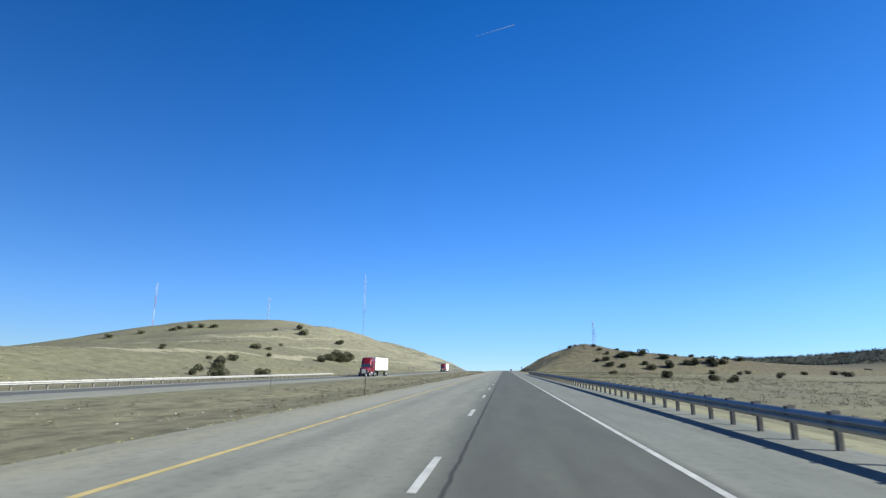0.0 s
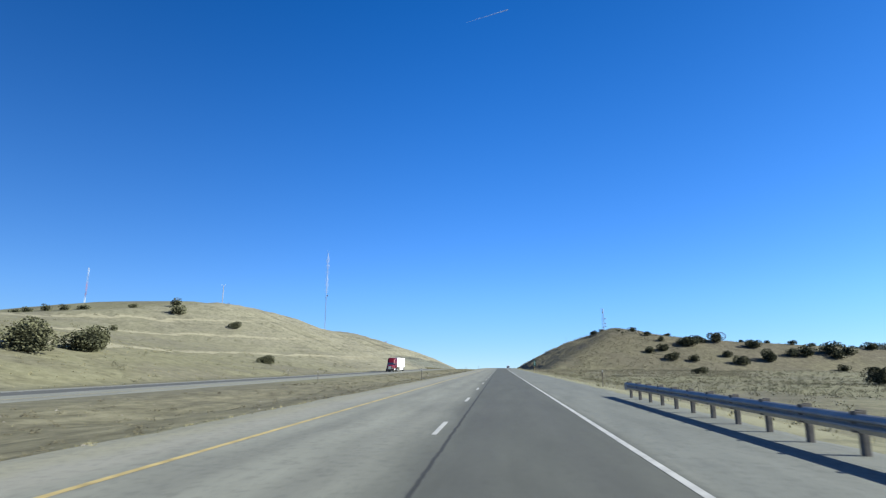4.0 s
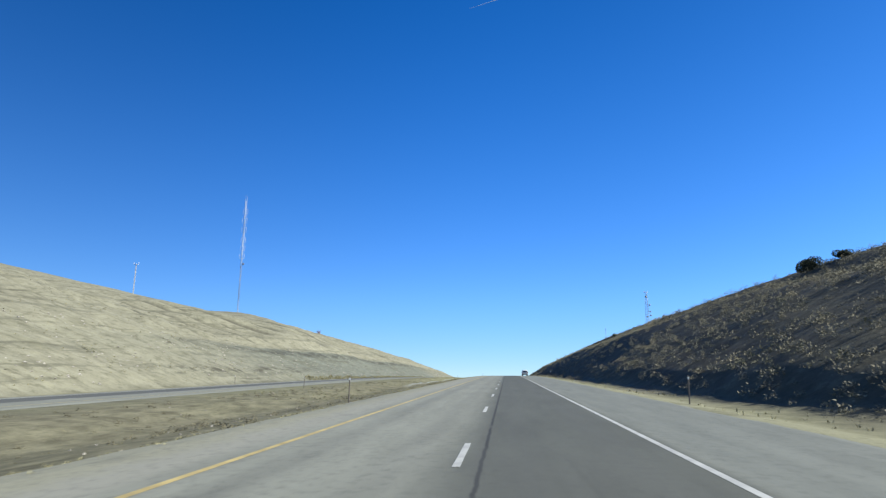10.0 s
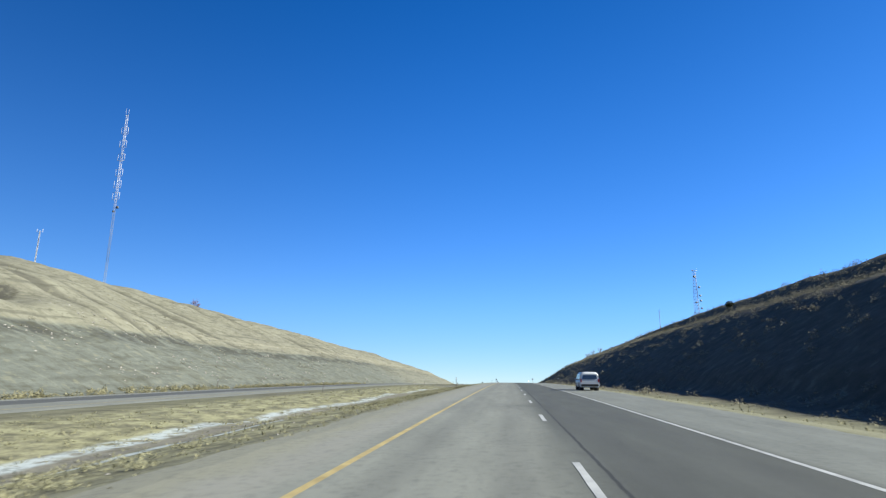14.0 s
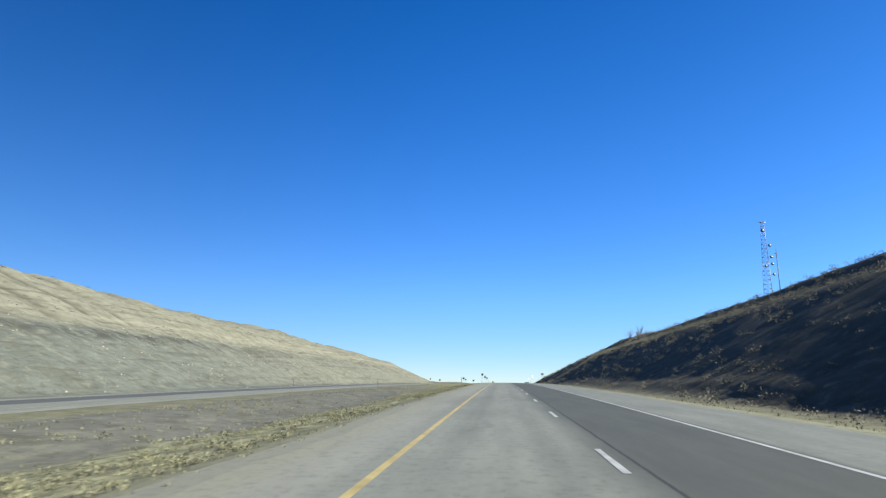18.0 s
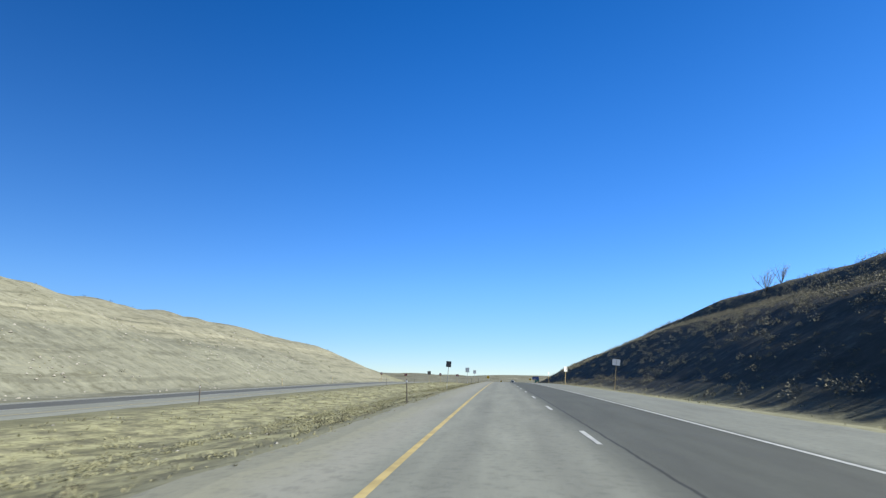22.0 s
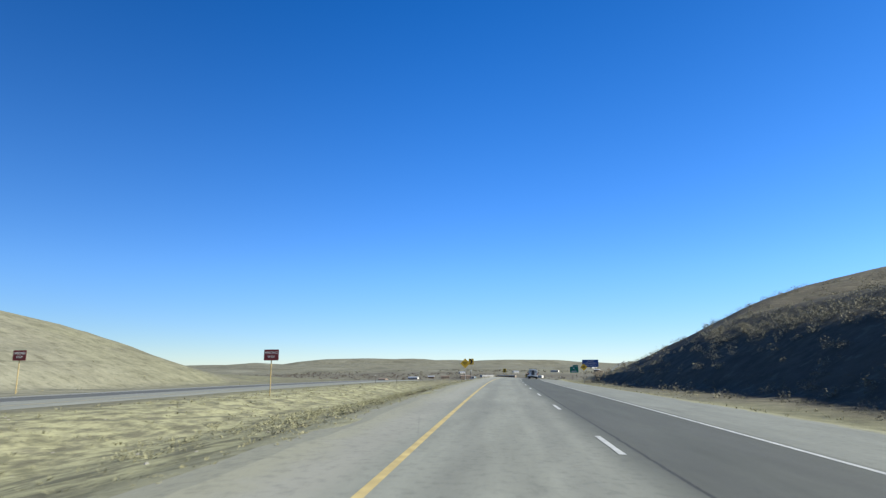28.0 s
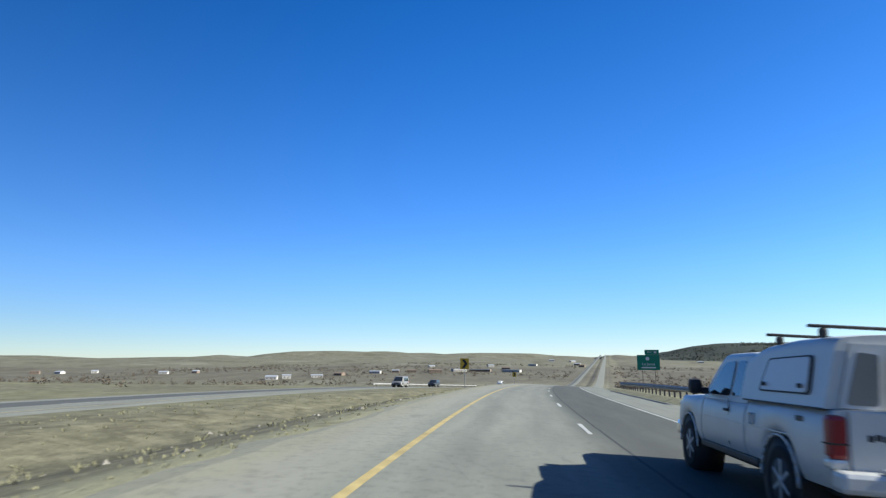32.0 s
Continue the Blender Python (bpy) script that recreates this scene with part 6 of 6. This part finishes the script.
clumps(p, r.uniform(.25, .6, len(p)), 50, M_SALTBUSH, 44, "sagebrush", "low grey scrub at the foot of the cutting", "sagebrush", .5, .07)
p, r = strew(620, 470, 640, -38.5, -35.8, 45, .0)
clumps(p, r.uniform(.3, .8, len(p)), 80, M_STRAW, 46, "toe_brush", "straw-coloured brush at the foot of the grey cutting", "brush", .8, .12)
p, r = strew(5000, 20, 440, 13, 110, 47, -.1)
clumps(p, r.uniform(.35, 1.1, len(p)), 40, M_SALTBUSH, 48, "saltbush", "grey-green low scrub on the dry flat", "scrub", .6, .085)
p, r = strew(3500, 20, 400, 14, 130, 6, .0)
clumps(p, r.uniform(.25, .8, len(p)), 24, M_SAGE, 16, "sagebrush", "low grey scrub on the dry flat", "sagebrush")
p, r = strew(3200, 200, 400, 14, 75, 71, -.3)
clumps(p, r.uniform(.35, .95, len(p)), 46, M_SALTBUSH, 72, "saltbush", "grey-green low scrub over the eastern hill", "scrub", .6, .09)
# western slopes: small tufts and low brush
p, r = strew(8000, 30, 470, -120, -37, 8, .0)
spray(p, r.uniform(.12, .40, len(p)), 5, .75, .5, M_STRAW, 18, .10, "slope_grass", "thin dry bunch grass on the western slope")
p, r = strew(7000, 440, 1080, -95, -37, 9, .2)
spray(p, r.uniform(.10, .3, len(p)), 5, .75, .5, M_STRAW, 19, .10, "slope_grass", "scattered dry tufts on the western cutting")
p, r = strew(2600, 40, 420, -150, -38, 21, .2)
clumps(p, r.uniform(.3, 1.0, len(p)) ** 1.6 * 1.3, 70, M_SALTBUSH, 22, "low_brush", "low grey-green brush on the western slope", "brush", .6, .075)
p, r = strew(900, 440, 1000, -100, -40, 23, .2)
clumps(p, r.uniform(.3, .9, len(p)), 50, M_CLOD, 24, "low_brush", "small dark brush on the western cutting", "brush", .6, .085)
# median: dark dead tussocks on the climb, rounded yellow ones on the berm beside the pavement
p, r = strew(3600, 20, 470, -21, -7.6, 61, .1)
clumps(p, r.uniform(.18, .45, len(p)), 34, M_CLOD, 62, "dead_tussocks", "low dark dead tussocks in the median", "tussocks", .4, .10)
p, r = strew(4700, 468, 1010, -11.6, -7.5, 63, -.3)
clumps(p, r.uniform(.25, .65, len(p)), 64, M_YELLOW_STRAW, 64, "yellow_tussocks", "rounded pale yellow tussocks on the median berm", "tussocks", .32, .06)
p, r = strew(4200, 480, 1010, -20.5, -11.6, 65, .15)
clumps(p, r.uniform(.25, .6, len(p)), 36, M_YELLOW_STRAW, 66, "yellow_tussocks", "scattered pale yellow tussocks in the muddy median", "tussocks", .28, .075)
p, r = strew(1500, 520, 1000, -9.4, -7.2, 67, .1)
clumps(p, r.uniform(.18, .4, len(p)), 34, M_CLOD, 68, "dead_tussocks", "dark dead weeds along the gravel edge", "tussocks", .4, .10)


def stones(points, sizes, seed, label, name="stones"):
    r = np.random.default_rng(seed)
    d = np.array([(1, 0, 0), (0, 1, 0), (-1, 0, 0), (0, -1, 0), (0, 0, .7), (0, 0, -.7)], float)
    f = np.array([(0, 1, 4), (1, 2, 4), (2, 3, 4), (3, 0, 4), (1, 0, 5), (2, 1, 5), (3, 2, 5), (0, 3, 5)])
    n = len(points)
    v = points[:, None] + d[None] * r.uniform(.55, 1.2, (n, 6, 1)) * sizes[:, None, None]
    me = loose(v.reshape(-1, 3), (np.arange(n)[:, None, None] * 6 + f[None]).reshape(-1, 3), M_STONE)
    tagged(part(name, me, None), label, "stones", kind="stuff")


p, r = strew(5200, 400, 900, -62, -37, 31, .15)
stones(p, r.uniform(.06, .26, len(p)), 32, "pale broken stones on the grey cut slope")
p, r = strew(1500, 0, 1120, -20, -7, 33)
stones(p, r.uniform(.03, .09, len(p)), 34, "small pale stones in the median")
p, r = strew(60, 1040, 1110, -14, -7, 35)
stones(p, r.uniform(.08, .17, len(p)), 36, "white stones beside the pavement")


def bare_bush(s, u, tall, mat, label, seed, twigs=90):
    r = random.Random(seed)
    ob = new("bare_shrub")
    tagged(ob, label, "shrub")
    ob.location = on_ground(s, u, -.05)
    stems, fine = [], []
    for k in range(9):
        a, o = r.uniform(0, 6.28), r.uniform(.15, .5)
        tip = Vector((math.cos(a) * o * tall, math.sin(a) * o * tall, tall * r.uniform(.55, .85)))
        stems.append(rod((0, 0, 0), tip, .035 * tall / 2, .012, 5))
        for j in range(twigs // 9):
            f = r.uniform(.4, 1)
            b = tip * f
            fine.append(rod(b, b + Vector((r.uniform(-.28, .28), r.uniform(-.28, .28), r.uniform(.05, .38))) * tall, .012, .004, 3))
    part("stems", joined(stems, mat), None, ob)
    part("twigs", joined(fine, mat), None, ob)


bare_bush(781, 34.8, 2.1, M_TWIG, "leafless grey shrub on the ridge line", 1)
bare_bush(800, 36.5, 2.5, M_TWIG, "leafless grey shrub on the ridge line", 2)
bare_bush(816, 39.8, 2.0, M_TWIG, "leafless grey shrub on the ridge line", 3)
bare_bush(872, 48.5, 4.2, M_TWIG, "leafless pale tree above the cut slope", 4, 160)
bare_bush(878, 54, 4.0, M_TWIG, "leafless pale tree above the cut slope", 5, 160)
bare_bush(664, -95, 2.4, M_RUST, "red-brown leafless brush on the hill crest", 6, 160)
bare_bush(668, -96, 2.2, M_RUST, "red-brown leafless brush on the hill crest", 7, 160)
juniper(724.8, -97, 2.0)
for k in range(7):
    bare_bush(random.uniform(1066, 1092), random.uniform(14, 21), random.uniform(1.0, 1.8), M_TWIG, "pale leafless brush at the end of the cutting", 20 + k, 70)


# ---- the valley beyond the crest: houses, scrub, a contrail ----
def house(s, u, w, d, h, wall, roof, label, turn=0.0, gable=True):
    ob = new("house")
    tagged(ob, label, "house", "houses of the valley")
    ob.location = on_ground(s, u, -.4)
    ob.rotation_euler = (0, 0, radians(turn))
    part("wall", box(w, d, h + .4, .02, (0, 0, (h + .4) / 2), wall), None, ob)
    e, t = .35, h + .4
    if gable:
        r = d * .14
        v = [(-w / 2 - e, -d / 2 - e, t - .08), (w / 2 + e, -d / 2 - e, t - .08), (w / 2 + e, 0, t + r), (-w / 2 - e, 0, t + r), (w / 2 + e, d / 2 + e, t - .08), (-w / 2 - e, d / 2 + e, t - .08)]
        part("roof", mesh_of(v, [(0, 1, 2, 3), (3, 2, 4, 5), (1, 4, 2), (0, 3, 5), (0, 5, 4, 1)], roof), None, ob)
    else:
        part("roof", box(w + .4, d + .4, .3, .05, (0, 0, t + .1), roof), None, ob)
    n = max(2, int(w / 4))
    for k in range(n):
        part("window", box(1.1, .06, 1.2, .02, (-w / 2 + (k + .5) * w / n, -d / 2 - .02, h * .58), M_DARK_PANE), None, ob)
    part("door", box(1.0, .06, 2.1, .02, (w * .11, -d / 2 - .02, 1.4), M_WALL_DARK), None, ob)


# a long white row of sheds beyond the opposite carriageway
for k in range(5):
    house(1150 + 3 * k, -150 - 9.5 * k, 8.5, 7, 3.0, M_WALL, M_ROOF, "long white shed with a pale roof", 0, True)
r = random.Random(5)
TOWN = [(2110, -265, 26), (2100, -300, 18), (2091, -323, 14), (2060, -345, 22), (1990, -372, 16), (1936, -381, 20), (1900, -405, 14), (1877, -413, 18), (2170, -240, 30), (2180, -205, 46), (2172, -150, 40),
        (2300, -180, 20), (2551, -157, 24), (2500, -45, 16), (2650, -60, 18), (2055, -679, 16), (2075, -640, 10), (2110, -940, 18), (2120, -905, 14), (2140, -860, 12), (3287, 315, 26), (3000, -90, 22), (3100, -160, 20),
        (2420, -230, 16), (2330, -330, 14)]
for k, (s, u, w) in enumerate(TOWN):
    flat = k in (8, 9, 10, 12)
    pale = r.random() < .62
    house(s, u, w * .8, r.uniform(8, 12), r.uniform(3.0, 4.6), M_WALL if pale else M_WALL_DARK, M_ROOF if pale or r.random() < .5 else M_WALL_DARK,
          "pale low building with a metal roof in the valley" if pale else "brown low building in the valley", r.uniform(-25, 25), not flat)


def scrub_band(n, s0, s1, u0, u1, lo, hi, seed, label, mat=M_SCRUB, leaves=30, leaf=.14):
    gg = np.random.default_rng(seed)
    s, u = gg.uniform(s0, s1, n), gg.uniform(u0, u1, n)
    keep = np.sin(s * .013 + u * .004) + np.sin(u * .017 + 1) + gg.normal(0, .5, n) > -.2
    keep &= (np.abs(u - 1) > 16) & (np.abs(u + 29) > 14)
    s, u = s[keep], u[keep]
    x, y = spot(s, u)
    p = np.stack([x, y, ground_z(s, u)], -1)
    clumps(p, gg.uniform(lo, hi, len(p)), leaves, mat, seed + 1, "river_scrub", label, "scrub", .8, leaf)


scrub_band(1500, 1125, 1330, 18, 190, 1.4, 3.2, 51, "leafless grey-brown scrub below the bend", M_SCRUB, 150, .05)
scrub_band(4200, 1330, 1900, 16, 460, 2.2, 5.0, 57, "leafless grey-brown scrub along the valley road")
scrub_band(4600, 1700, 2600, -900, 800, 2.5, 6.0, 52, "leafless river trees across the valley", M_SCRUB, 22, .17)
scrub_band(1400, 1150, 1700, -700, -45, 1.0, 2.6, 53, "low grey scrub beyond the opposite carriageway")
scrub_band(5000, 560, 1250, 230, 640, 2.4, 5.0, 54, "dark juniper woods on the far ridge", M_FAR_WOOD, 24, .17)
scrub_band(4500, 3600, 4600, 240, 2400, 5.0, 10.0, 55, "dark woods on the distant table land", M_FAR_WOOD, 12, .26)

# a short ice trail high over the road
trail = new("contrail")
tagged(trail, "short thin white contrail in the clear sky", "contrail", kind="structure")
a, b = Vector((83, 3790, 2460)), Vector((-187, 3825, 2404))
n = 24
pts = []
for k in range(n + 1):
    f = k / n
    c = a.lerp(b, f)
    w = (3.2 * (1 - .85 * f)) * (1 + .15 * math.sin(k * 2.1))
    pts.append([(c.x + w * math.cos(t), c.y, c.z + w * math.sin(t)) for t in np.linspace(0, 2 * math.pi, 9)])
part("trail", sheet(np.array(pts), M_CLOUD), None, trail)
